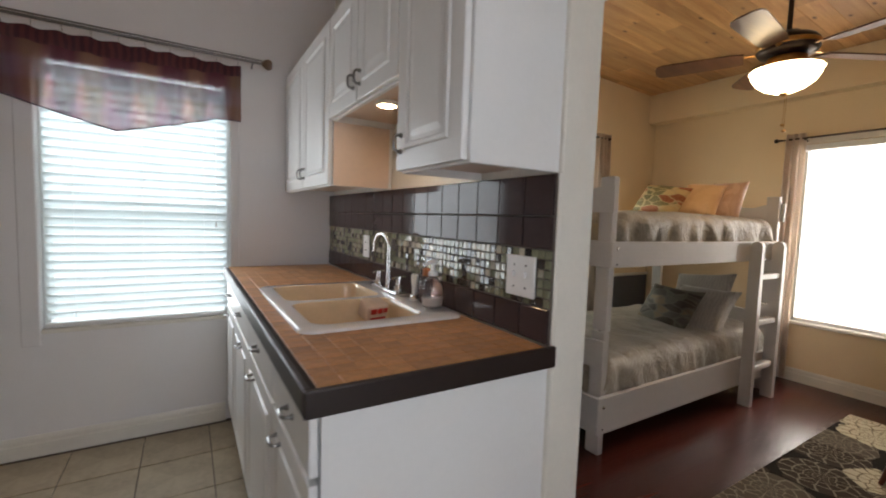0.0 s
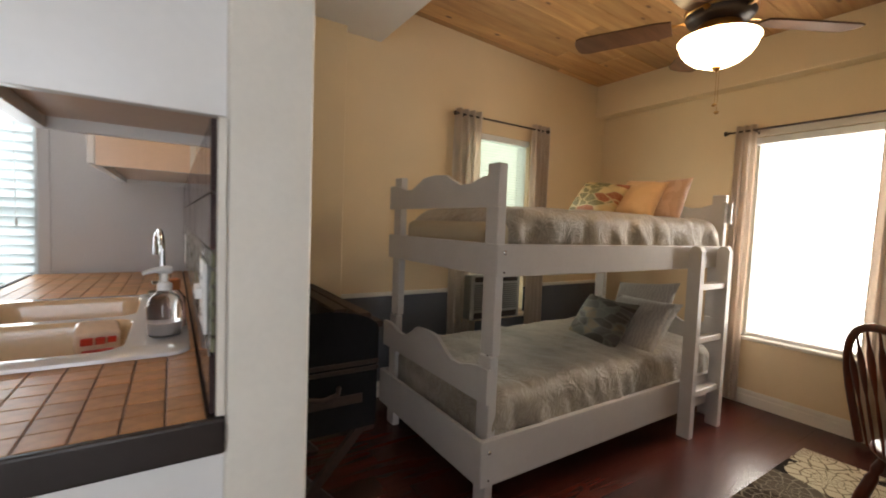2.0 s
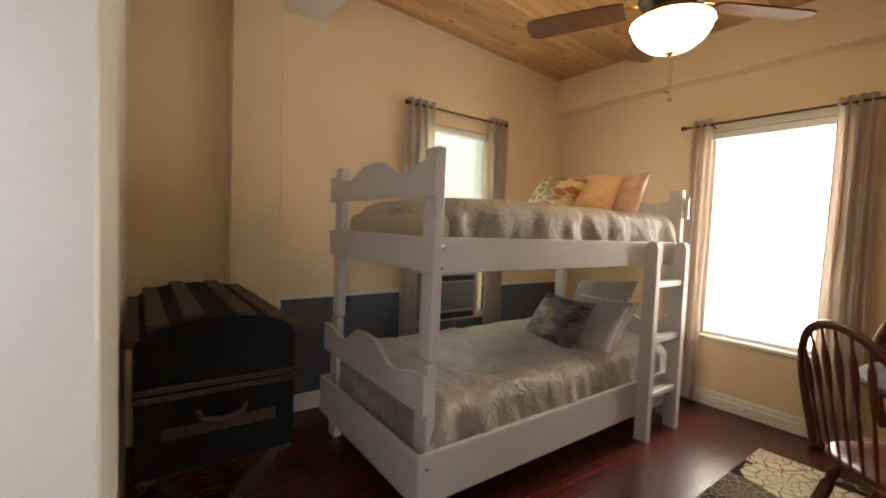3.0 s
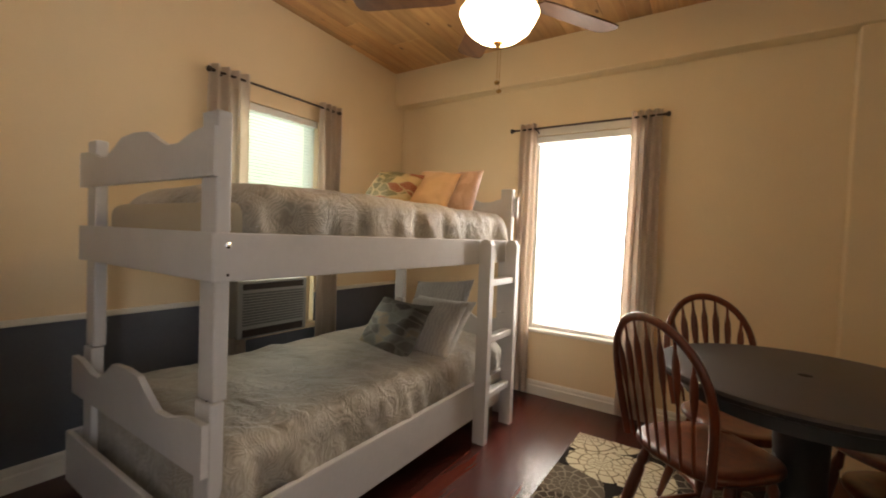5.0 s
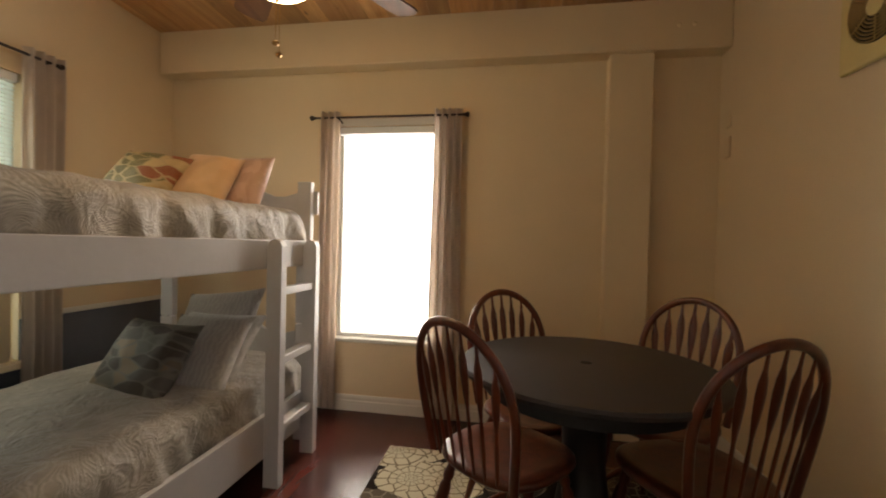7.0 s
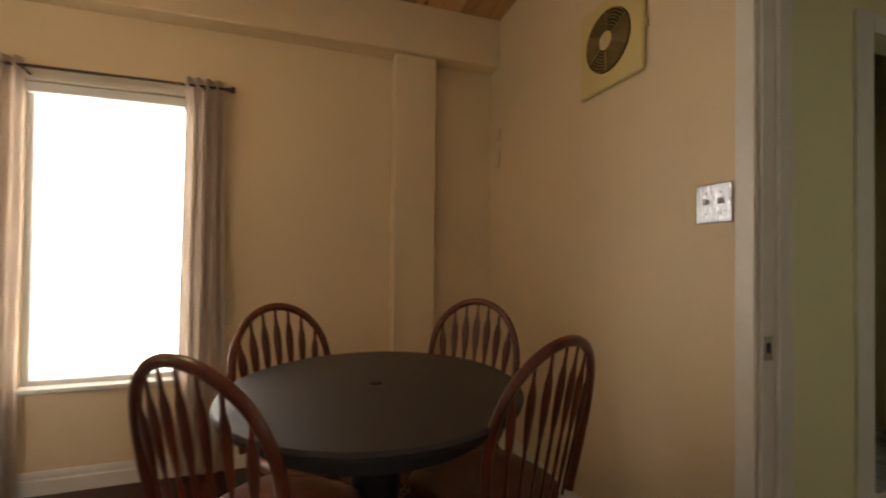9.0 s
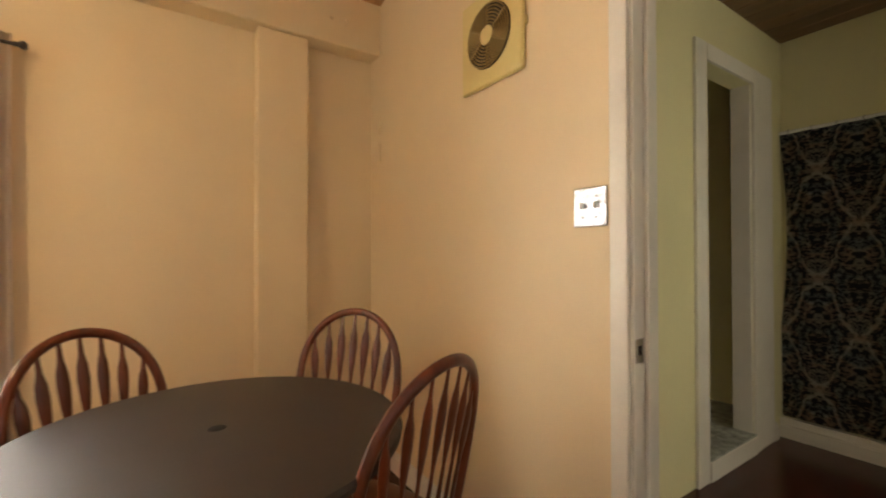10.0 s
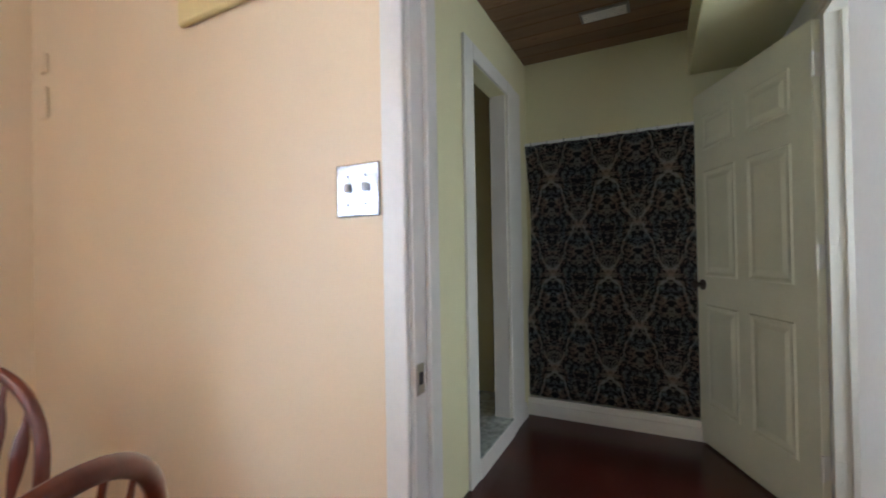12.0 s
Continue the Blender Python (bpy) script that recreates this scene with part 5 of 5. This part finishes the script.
# standing against the head end of each bunk: centre, size, lean
def stood(x, y, z, face, lean, roll=0.0):
    return Matrix.Translation((x, y, z)) @ Matrix.Rotation(radians(face), 4, "Z") @ Matrix.Rotation(radians(lean), 4, "X") @ Matrix.Rotation(radians(roll), 4, "Y")


pillow("cream pillow with a green and rust palm print", PIL_LEAF, 0.41, 0.28, 0.12, stood(3.791, 2.252, 1.433, -90, -33, 9), 1)
pillow("apricot square pillow leaning on the upper bunk", PIL_GOLD, 0.285, 0.32, 0.12, stood(3.876, 1.986, 1.428, -77, -36, 6), 2)
pillow("shiny peach pillow leaning on the upper bunk", PIL_PEACH, 0.255, 0.35, 0.11, stood(4.021, 1.876, 1.425, -90, -29, -2), 3)
pillow("grey palm-print pillow leaning on the lower bunk", PIL_LEAF_GREY, 0.44, 0.385, 0.13, stood(3.525, 1.985, 0.605, -101, -34, 0), 4)
pillow("silver-grey pillow leaning on the lower bunk", PIL_GREY, 0.375, 0.41, 0.12, stood(3.680, 1.845, 0.615, -84, -43, 0), 5)
pillow("pale silver satin pillow behind the other pillows", PIL_SILVER, 0.43, 0.39, 0.10, stood(3.785, 1.88, 0.622, -88, -46, 0), 6)
pillow("silver-grey pillow behind the others on the lower bunk", PIL_GREY, 0.44, 0.40, 0.11, stood(3.95, 1.97, 0.69, -92, -36, -8), 6)

# ---- air conditioner, panelling, trunk ----
AC_GREY = paint("grey_appliance_plastic", (0.34, 0.33, 0.30), 0.45, var=0.06, relief=0.08)
ac = empty("air_conditioner", (0, 0, 0), "grey window air conditioner set on the sill", "air conditioner")
part("case", box((3.075, 2.79, 0.498), (3.545, 2.985, 0.835), 0.006, 2), AC_GREY, ac)
part("front_frame", box((3.068, 2.762, 0.496), (3.552, 2.7895, 0.84), 0.010, 3), AC_GREY, ac)
bm = bmesh.new()
for k in range(12):
    z = 0.575 + 0.0165 * k
    add_box(bm, (3.10, 2.752, z), (3.52, 2.7615, z + 0.009), 0.002)
part("grille", bm, paint("dark_grey_louvre", (0.14, 0.14, 0.13), 0.5), ac, "dark horizontal louvres")
part("outlet_slot", box((3.10, 2.7555, 0.785), (3.52, 2.7615, 0.822), 0.002), DARK_GROUT, ac, "dark air outlet")
part("side_panel", box((3.5525, 2.925, 0.497), (3.708, 2.938, 0.862), 0.003), CREAM, ac, "folded cream filler panel")
part("control_strip", box((3.10, 2.7555, 0.508), (3.52, 2.7615, 0.552), 0.002), BRONZE, ac)

_w = empty("wainscot", (0, 0, 0), "blue-grey panelled dado with a white cap rail", "panelling", kind="structure")
part("panel", box((2.10, NY - 0.0115, 0.0), (EX - 0.001, NY - 0.0005, 0.455)), WAINSCOT, _w)
part("panel", box((2.10, NY - 0.0115, 0.455), (3.03, NY - 0.0005, 0.70)), WAINSCOT, _w)
part("panel", box((3.74, NY - 0.0115, 0.455), (EX - 0.001, NY - 0.0005, 0.70)), WAINSCOT, _w)
part("cap_rail", box((2.10, NY - 0.026, 0.70), (2.98, NY - 0.0005, 0.728), 0.005, 2), TRIM, _w, "white cap rail")
part("cap_rail", box((3.79, NY - 0.026, 0.70), (EX - 0.001, NY - 0.0005, 0.728), 0.005, 2), TRIM, _w, "white cap rail")
part("corner_strip", box((2.10, NY - 0.022, 0.105), (2.135, NY - 0.012, 0.70), 0.002), TRIM, _w, "white end strip")

TRUNK_BODY = paint("black_painted_tin", (0.007, 0.007, 0.008), 0.85, var=0.3, scale=9, fine=70, relief=0.3)
for _n in TRUNK_BODY.node_tree.nodes:
    if _n.type == "BSDF_PRINCIPLED":
        _n.inputs["Specular IOR Level"].default_value = 0.15
TRUNK_WOOD = wood("dark_oak_slat", (0.040, 0.018, 0.010), (0.016, 0.008, 0.006), 0.6, "Y", 1.5)
tk = empty("steamer_trunk", (1.43, 1.70, 0.445), "black dome-topped trunk with dark wooden slats on a folding stand", "trunk")
W_, L_, H_ = 0.425, 0.78, 0.365
part("body", box((0, 0, 0.0), (W_, L_, 0.24), 0.006, 2), TRUNK_BODY, tk)
arc = [(W_ / 2 + (W_ / 2) * math.cos(radians(a)), H_ + 0.075 * math.sin(radians(a))) for a in range(0, 181, 12)]
bm = bmesh.new()
prism(bm, [(0, 0.2415)] + [(W_, 0.2415)] + arc, "y", 0, L_)
lid = part("lid", bm, TRUNK_BODY, tk, "domed lid", smooth=30)
for k, a in enumerate((12, 42, 72, 108, 138, 168)):
    x, z = W_ / 2 + (W_ / 2) * math.cos(radians(a)), H_ + 0.075 * math.sin(radians(a))
    part("slat", box((x - 0.026, 0.004, z - 0.012), (x + 0.026, L_ - 0.004, z + 0.011), 0.004), TRUNK_WOOD, lid, "dark wooden slat")
part("strap", box((0.06, -0.006, 0.10), (W_ - 0.06, -0.0005, 0.135), 0.002), TRUNK_WOOD, tk, "dark leather strap")
for z in (0.222, 0.246):
    part("edge_band", box((-0.003, -0.004, z - 0.008), (W_ + 0.003, L_ + 0.004, z + 0.008), 0.002), BRONZE, tk)
part("side_handle", tube(bmesh.new(), [(0.15, -0.008, 0.17), (0.16, -0.03, 0.155), (W_ / 2, -0.034, 0.145), (W_ - 0.16, -0.03, 0.155), (W_ - 0.15, -0.008, 0.17)], 0.009, 8), TRUNK_WOOD, tk, smooth=True)
st = empty("luggage_stand", (1.43, 1.70, 0.0), "folding wooden stand with crossed legs under the trunk", "stand")
for y in (0.06, 0.68):
    for s in (0, 1):
        x0, x1 = (0.02, W_ - 0.02) if s == 0 else (W_ - 0.02, 0.02)
        bm = bmesh.new()
        dx = 0.022
        prism(bm, [(x0 - dx, 0), (x0 + dx, 0), (x1 + dx, 0.43), (x1 - dx, 0.43)], "y", y + 0.026 * s, y + 0.024 + 0.026 * s)
        part("leg", bm, TRUNK_WOOD, st)
for x in (0.03, W_ - 0.03):
    part("top_bar", box((x - 0.022, 0.0, 0.4305), (x + 0.022, L_, 0.4445), 0.003), TRUNK_WOOD, st)

# ---- fittings on the south wall ----
IVORY = paint("aged_ivory_plastic", (0.74, 0.60, 0.26), 0.38, var=0.05, relief=0.06)
TAN_GRILLE = paint("tan_grille_metal", (0.36, 0.26, 0.11), 0.35, 0.6, var=0.1, relief=0.0)
ex = empty("exhaust_fan", (3.583, SY, 1.948), "square ivory wall exhaust fan with a round louvred grille", "exhaust fan")
bm = bmesh.new()
add_box(bm, (-0.172, 0.0, -0.178), (0.172, 0.022, 0.178), 0.012, 3)
part("cover", bm, IVORY, ex)
# near-black disc on the closed cover stands for shade behind the rings
part("grille_backing", lathe(bmesh.new(), [(0.118, 0.0225), (0.118, 0.026), (0.001, 0.026)], 48, (0, 0, 0), "Y"), paint("fan_interior_shade", (0.03, 0.026, 0.02), 0.7), ex)
for k in range(8):
    r = 0.114 - k * 0.0115
    bm = bmesh.new()
    tube(bm, [(r * math.cos(a), 0.031, r * math.sin(a)) for a in [2 * math.pi * i / 48 for i in range(49)]], 0.0034, 6, 1.0, (0, 1, 0))
    part("grille_ring", bm, TAN_GRILLE, ex)
for k in range(6):
    a = radians(30 + 60 * k)
    part("grille_bar", tube(bmesh.new(), [(0.03 * math.cos(a), 0.033, 0.03 * math.sin(a)), (0.116 * math.cos(a), 0.033, 0.116 * math.sin(a))], 0.003, 6), TAN_GRILLE, ex)
part("hub", lathe(bmesh.new(), [(0.034, 0.0265), (0.034, 0.036), (0.028, 0.041), (0.002, 0.042)], 28, (0, 0, 0), "Y"), IVORY, ex, "ivory centre cap", smooth=True)
part("pull_switch", box((-0.180, 0.002, -0.03), (-0.1722, 0.014, 0.0), 0.002), IVORY, ex)
MIRROR_PLATE = paint("pressed_silver_plate", (0.34, 0.34, 0.36), 0.22, 0.95, var=0.35, scale=45, fine=70, relief=0.9)
plate("switch_plate", "embossed silver double switch plate beside the doorway", 0.113, 0.113, pose(3.158, SY, 1.276, 0, 0, 180), 2, MIRROR_PLATE)
sm = empty("doorbell_chime", (4.575, SY, 1.855), "small cream wall box on the cream wall", "wall box")
part("cover", box((-0.024, 0, -0.035), (0.024, 0.012, 0.035), 0.003), CREAM, sm)
sm = empty("thermostat", (4.580, SY, 1.71), "small cream thermostat box on the cream wall", "wall box")
part("cover", box((-0.03, 0, -0.058), (0.03, 0.014, 0.058), 0.004), CREAM, sm)

# doorway frame between bedroom and hall
df = empty("door_frame_1", (0, 0, 0), "white-painted doorway trim with a latch plate", "door frame", kind="structure")
for x0, x1, nm in ((3.028, 3.0565, "jamb"), (2.3045, 2.334, "jamb")):
    part(nm, box((x0, SY - 0.118, 0), (x1, SY - 0.002, 2.0495), 0.002), TRIM, df)
part("head_jamb", box((2.334, SY - 0.118, 2.02), (3.028, SY - 0.002, 2.0495), 0.002), TRIM, df)
part("stop", box((3.016, SY - 0.085, 0), (3.0278, SY - 0.05, 2.02), 0.002), TRIM, df)
for x0, x1 in ((3.036, 3.090), (2.262, 2.324)):
    part("casing", box((x0, SY - 0.0015, 0), (x1, SY + 0.014, 2.10), 0.004, 2), TRIM, df)
    part("casing", box((x0, SY - 0.134, 0), (x1, SY - 0.1205, 2.10), 0.004, 2), TRIM, df)
part("head_casing", box((2.3245, SY - 0.0015, 2.035), (3.0355, SY + 0.014, 2.10), 0.004, 2), TRIM, df)
lp = part("strike_plate", box((3.0255, SY - 0.040, 0.855), (3.0285, SY - 0.006, 0.918), 0.001), CHROME, df, "worn chrome strike plate")
part("latch_hole", box((3.0248, SY - 0.030, 0.875), (3.0265, SY - 0.016, 0.900)), DARK_GROUT, lp)

# hall: dark doorway, curtain, door ajar
df = empty("door_frame_2", (0, 0, 0), "pale trim round a dark doorway with a marbled sill", "door frame", kind="structure")
for y0, y1 in ((-1.95, -1.835), (-2.60, -2.505)):
    part("casing", box((3.402, y0, 0.0), (3.4195, y1, 2.205), 0.004, 2), TRIM, df)
part("casing", box((3.406, -2.775, 0.0), (3.4195, -2.6005, 2.205), 0.004, 2), TRIM, df)
part("head_casing", box((3.402, -2.505, 2.12), (3.4195, -1.95, 2.205), 0.004, 2), TRIM, df)
part("jamb", box((3.42, -2.5045, 0.10), (3.52, -2.49, 2.1195), 0.002), TRIM, df)
part("jamb", box((3.42, -1.965, 0.10), (3.52, -1.9505, 2.1195), 0.002), TRIM, df)
part("sill", box((3.395, -2.505, 0.0), (3.53, -1.95, 0.102), 0.003), TRIM, df)
MARBLE = paint("grey_marbled_tile", (0.42, 0.44, 0.40), 0.25, var=0.45, scale=18, fine=50, relief=0.05, vary=0.15)
structure("floor_closet", box((3.53, -2.96, -0.01), (4.5, SY - 0.12, 0.095)), MARBLE, "grey marbled tile floor of the raised room", "floor")
for i in range(4):
    o = part("sill_tile", box((3.398, -2.500 + 0.137 * i, 0.1025), (3.528, -2.367 + 0.137 * i, 0.110), 0.002), MARBLE, df)


def damask():
    """Half-drop ogee figure in dull greys and browns on near-black cloth."""
    m, t, b, k = nodes_of("dark_damask_curtain")

    def op(kind, a, c=None):
        n = t.nodes.new("ShaderNodeMath")
        n.operation = kind
        for sock, v in zip(n.inputs, (a, c)):
            if v is None:
                continue
            if isinstance(v, (int, float)):
                sock.default_value = v
            else:
                k.new(v, sock)
        return n.outputs[0]
    co = t.nodes.new("ShaderNodeTexCoord")
    s = t.nodes.new("ShaderNodeSeparateXYZ")
    k.new(co.outputs["Object"], s.inputs[0])
    x = op("PINGPONG", s.outputs[0], 0.09)
    z = s.outputs[2]
    fold = t.nodes.new("ShaderNodeCombineXYZ")
    zz = op("MODULO", op("ADD", z, op("MULTIPLY", op("FLOOR", op("DIVIDE", op("ADD", s.outputs[0], 0.09), 0.18)), 0.33)), 0.66)
    k.new(x, fold.inputs[0]); k.new(zz, fold.inputs[2])
    n1 = tex(t, "ShaderNodeTexNoise", Scale=22.0, Detail=2.0, Distortion=1.2)
    n2 = tex(t, "ShaderNodeTexNoise", Scale=26.0, Detail=2.5, Distortion=1.0)
    n3 = tex(t, "ShaderNodeTexNoise", Scale=7.0, Detail=1.0)
    for n in (n1, n2, n3):
        k.new(fold.outputs[0], n.inputs[0])
    zp = op("MULTIPLY", z, 2 * math.pi / 0.66)
    zw = op("ADD", zp, op("MULTIPLY", op("SINE", op("MULTIPLY", zp, 2.0)), 0.28))
    g = op("ADD", op("COSINE", op("MULTIPLY", s.outputs[0], 2 * math.pi / 0.36)), op("COSINE", zw))
    g = op("ADD", g, op("MULTIPLY", op("SUBTRACT", n1.outputs[0], 0.5), 0.9))
    ag = op("ABSOLUTE", g)
    net = ramp(t, ag, [(0.05, (0.75, 0.75, 0.75)), (0.14, (0, 0, 0)), (0.80, (0, 0, 0)), (0.84, (0.5, 0.5, 0.5)), (0.90, (0.5, 0.5, 0.5)), (0.95, (0, 0, 0))])
    vein = ramp(t, n2.outputs[0], [(0.44, (0, 0, 0)), (0.48, (0.8, 0.8, 0.8)), (0.52, (0.8, 0.8, 0.8)), (0.56, (0, 0, 0))])
    fig = mixc(t, 0.62, net, vein, "LIGHTEN")
    tone = ramp(t, n3.outputs[0], [(0.40, (0.36, 0.38, 0.37)), (0.50, (0.58, 0.50, 0.39)), (0.58, (0.55, 0.36, 0.26)), (0.66, (0.44, 0.45, 0.38))])
    base = mixc(t, fig, (0.014, 0.016, 0.021), tone)
    k.new(base, b.inputs["Base Color"])
    b.inputs["Roughness"].default_value = 0.9
    weave = tex(t, "ShaderNodeTexNoise", Scale=260.0)
    k.new(co.outputs["Object"], weave.inputs[0])
    bump(t, b, weave.outputs[0], 0.3, 0.001)
    return m


DRAPE_SAVE = DRAPE
DRAPE = damask()
hc = empty("damask_curtain", (0, -2.932, 0), "dark damask curtain hanging from a white rod across the hall", "curtain")
drape(hc, "x", 2.27, 3.417, 0.0, 0.122, 1.890, 0.010, 7, 3.0, 1.0)
part("rod", tube(bmesh.new(), [(2.0, 0.0, 1.899), (3.42, 0.0, 1.899)], 0.011, 12), PVC, hc, "white tension rod", smooth=True)
for i in range(12):
    u = 2.12 + 0.114 * i
    part("ring", tube(bmesh.new(), [(u, 0.015 * math.cos(a), 1.896 + 0.017 * math.sin(a)) for a in [k * math.pi / 6 for k in range(13)]], 0.0022, 5), PULL, hc)
DRAPE = DRAPE_SAVE
structure("curb", box((2.0, -2.959, 0.0), (3.42, -2.9005, 0.112), 0.006, 2), TRIM, "low white curb below the curtain", "curb")

DOOR_PAINT = paint("ivory_door_paint", (0.76, 0.73, 0.57), 0.38, var=0.05, scale=4, fine=70, relief=0.12)
HX, HY = 2.032, -2.128
dr = empty("door_1", (HX, HY, 0), "ivory six-panel door standing ajar with a dark knob", "door", kind="structure")
DW, DH = 0.85, 2.03
bm = bmesh.new()
add_box(bm, (0, -0.035, 0.012), (DW, 0, 0.012 + DH), 0.002)
leaf = part("leaf", bm, DOOR_PAINT, dr)
for x0, x1 in ((0.115, 0.395), (0.48, 0.76)):
    for z0, z1 in ((0.24, 0.82), (0.98, 1.58), (1.70, 1.90)):
        bm = bmesh.new()
        o = [(x0, z0), (x1, z0), (x1, z1), (x0, z1)]
        loops = []
        for ins, y in ((0.0, 0.0005), (0.006, 0.007), (0.014, 0.006), (0.024, 0.0015), (0.034, 0.0015), (0.055, 0.007)):
            loops.append([(x + (ins if x < (x0 + x1) / 2 else -ins), y, z + (ins if z < (z0 + z1) / 2 else -ins)) for x, z in o])
        loft(bm, loops)
        part("panel", bm, DOOR_PAINT, leaf)
kn = part("knob", lathe(bmesh.new(), [(0.03, 0.0), (0.03, 0.006), (0.012, 0.010), (0.011, 0.03), (0.024, 0.038), (0.027, 0.05), (0.018, 0.06), (0.002, 0.062)], 20, (DW - 0.06, 0, 0.93), "Y"), BRONZE, leaf, "dark bronze knob", smooth=True)
part("latch", box((DW - 0.0005, -0.028, 0.90), (DW + 0.002, -0.008, 0.96)), CHROME, leaf)
for z in (0.27, 1.10, 1.86):
    h = part("hinge", lathe(bmesh.new(), [(0.007, z - 0.05), (0.008, z - 0.045), (0.008, z + 0.045), (0.007, z + 0.05)], 10, (-0.010, 0.006, 0)), TRIM, leaf, "painted-over hinge", smooth=True)
    part("hinge_leaf", box((-0.0025, -0.032, z - 0.047), (0.0005, 0.0, z + 0.047), 0.001), TRIM, h)
dr.rotation_euler = (0, 0, math.atan2(-2.955 - HY, 2.405 - HX))
df = empty("door_frame_3", (0, 0, 0), "white-painted frame of the hall door", "door frame", kind="structure")
part("jamb", box((1.895, -2.1145, 0), (2.004, -2.095, 2.04), 0.002), TRIM, df)
part("jamb", box((1.895, -1.29, 0), (2.004, -1.2705, 2.04), 0.002), TRIM, df)
part("head_jamb", box((1.895, -2.1145, 2.04), (2.004, -1.2705, 2.0595), 0.002), TRIM, df)
part("stop", box((1.905, -2.0948, 0), (1.955, -2.083, 2.04), 0.003, 2), TRIM, df)
part("casing", box((2.0005, -1.27, 0), (2.018, -1.18, 2.12), 0.004, 2), TRIM, df)
part("head_casing", box((2.0005, -2.20, 2.06), (2.018, -1.2705, 2.12), 0.004, 2), TRIM, df)
for z in (0.27, 1.10, 1.86):
    part("hinge_leaf", box((1.968, -2.0950, z - 0.047), (2.0035, -2.0925, z + 0.047), 0.001), TRIM, df, "painted-over hinge leaf")
    for dz in (-0.03, 0.0, 0.03):
        part("screw", lathe(bmesh.new(), [(0.004, -2.0926), (0.0035, -2.0912), (0.001, -2.0909)], 8, (1.983, 0, z + dz), "Y"), TRIM, df)
vent = empty("ceiling_register", (2.83, -2.50, 2.478), "small metal register in the hall ceiling", "register")
part("frame", box((-0.13, -0.06, -0.010), (0.13, 0.06, 0.0), 0.003), PULL, vent)
for k in range(5):
    part("louvre", box((-0.115, -0.045 + 0.019 * k, -0.014), (0.115, -0.035 + 0.019 * k, -0.0101), 0.001), TRIM, vent)

# beam bolts
for y in (-0.42, -0.50):
    for z in (2.40,):
        thing("beam_bolt", lathe(bmesh.new(), [(0.012, 0.0), (0.012, -0.006), (0.006, -0.010), (0.001, -0.011)], 12, (4.566, y, z), "X"), CREAM, "painted-over bolt head on the boxed beam", "bolt", "beam bolts", smooth=True)

# ---- tiles, last ----
# kitchen floor tiles
_fl = bpy.data.objects["floor_kitchen"]
bm = bmesh.new()
_px, _py = 0.298, 0.312
add_box(bm, (-_px / 2 + 0.0025, -_py / 2 + 0.0025, -0.007), (_px / 2 - 0.0025, _py / 2 - 0.0025, 0.0), 0.002)
_ft = mesh_from("floor_tile", bm, FLOOR_TILE)
for i in range(9):
    for j in range(12):
        x, y = 0.275 + 0.149 - _px * 6 + _px * i, 2.572 + 0.156 - _py * 11 + _py * j
        if x + _px / 2 > 1.30 or y - _py / 2 < SY - 0.01 or y + _py / 2 > NY + 0.2 or x - _px / 2 < -1.42:
            continue
        o = new("floor_tile", _ft)
        o.parent = _fl
        o.location = (x, y, 0.001)

# backsplash: bed of grout, glazed tiles, mosaic band
bs = empty("tile_backsplash", (0, 0, 0), "dark glazed tile backsplash with a glass mosaic band", "backsplash", kind="structure")
part("grout_bed", box((1.2645, 0.972, 0.9075), (1.2779, 2.917, 1.3435)), CREAM_GROUT, bs)
part("end_trim", box((1.2655, 0.9655, 0.9075), (1.2779, 0.9715, 1.3435), 0.002), TRIM, bs, "white edge trim")
_tw = 0.1075
for z0, z1 in ((0.908, 0.998), (1.152, 1.236), (1.238, 1.343)):
    bm = bmesh.new()
    add_box(bm, (-0.0075, -_tw / 2 + 0.001, 0.001), (0, _tw / 2 - 0.001, z1 - z0 - 0.001), 0.0018)
    me = mesh_from("wall_tile", bm, WALL_TILE)
    for j in range(18):
        o = new("wall_tile", me)
        o.parent = bs
        o.location = (1.2645, 0.975 + _tw * (j + 0.5), z0)
        o.rotation_euler = (0, random.uniform(-.003, .003), random.uniform(-.004, .004))
_mz = (1.150 - 1.0) / 6
bm = bmesh.new()
add_box(bm, (-0.0065, -0.0113, -0.0113), (0, 0.0113, 0.0113), 0.0022)
_m1 = mesh_from("mosaic_piece", bm.copy(), MOSAIC_GREEN)
_m2 = mesh_from("mosaic_piece", bm.copy(), MOSAIC_DARK)
_m3 = mesh_from("mosaic_piece", bm, MOSAIC_PALE)
_r = random.Random(7)
_n = 0
rest = {0: bmesh.new(), 1: bmesh.new(), 2: bmesh.new()}
for j in range(77):
    for i in range(6):
        k = _r.choices((0, 1, 2), (0.5, 0.3, 0.2))[0]
        y, z = 0.985 + 0.0250 * (j + 0.0), 1.0 + _mz * (i + 0.5)
        if y > 2.905:
            continue
        if j < 50:
            o = new("mosaic_piece", (_m1, _m2, _m3)[k])
            o.parent = bs
            o.location = (1.2645, y, z)
            o.rotation_euler = (0, _r.uniform(-.03, .03), _r.uniform(-.03, .03))
        else:
            add_box(rest[k], (1.258, y - 0.0113, z - 0.0113), (1.2645, y + 0.0113, z + 0.0113), 0.002)
for k, mm in enumerate((MOSAIC_GREEN, MOSAIC_DARK, MOSAIC_PALE)):
    part("mosaic", rest[k], mm, bs, "far stretch of glass mosaic", kind="stuff")
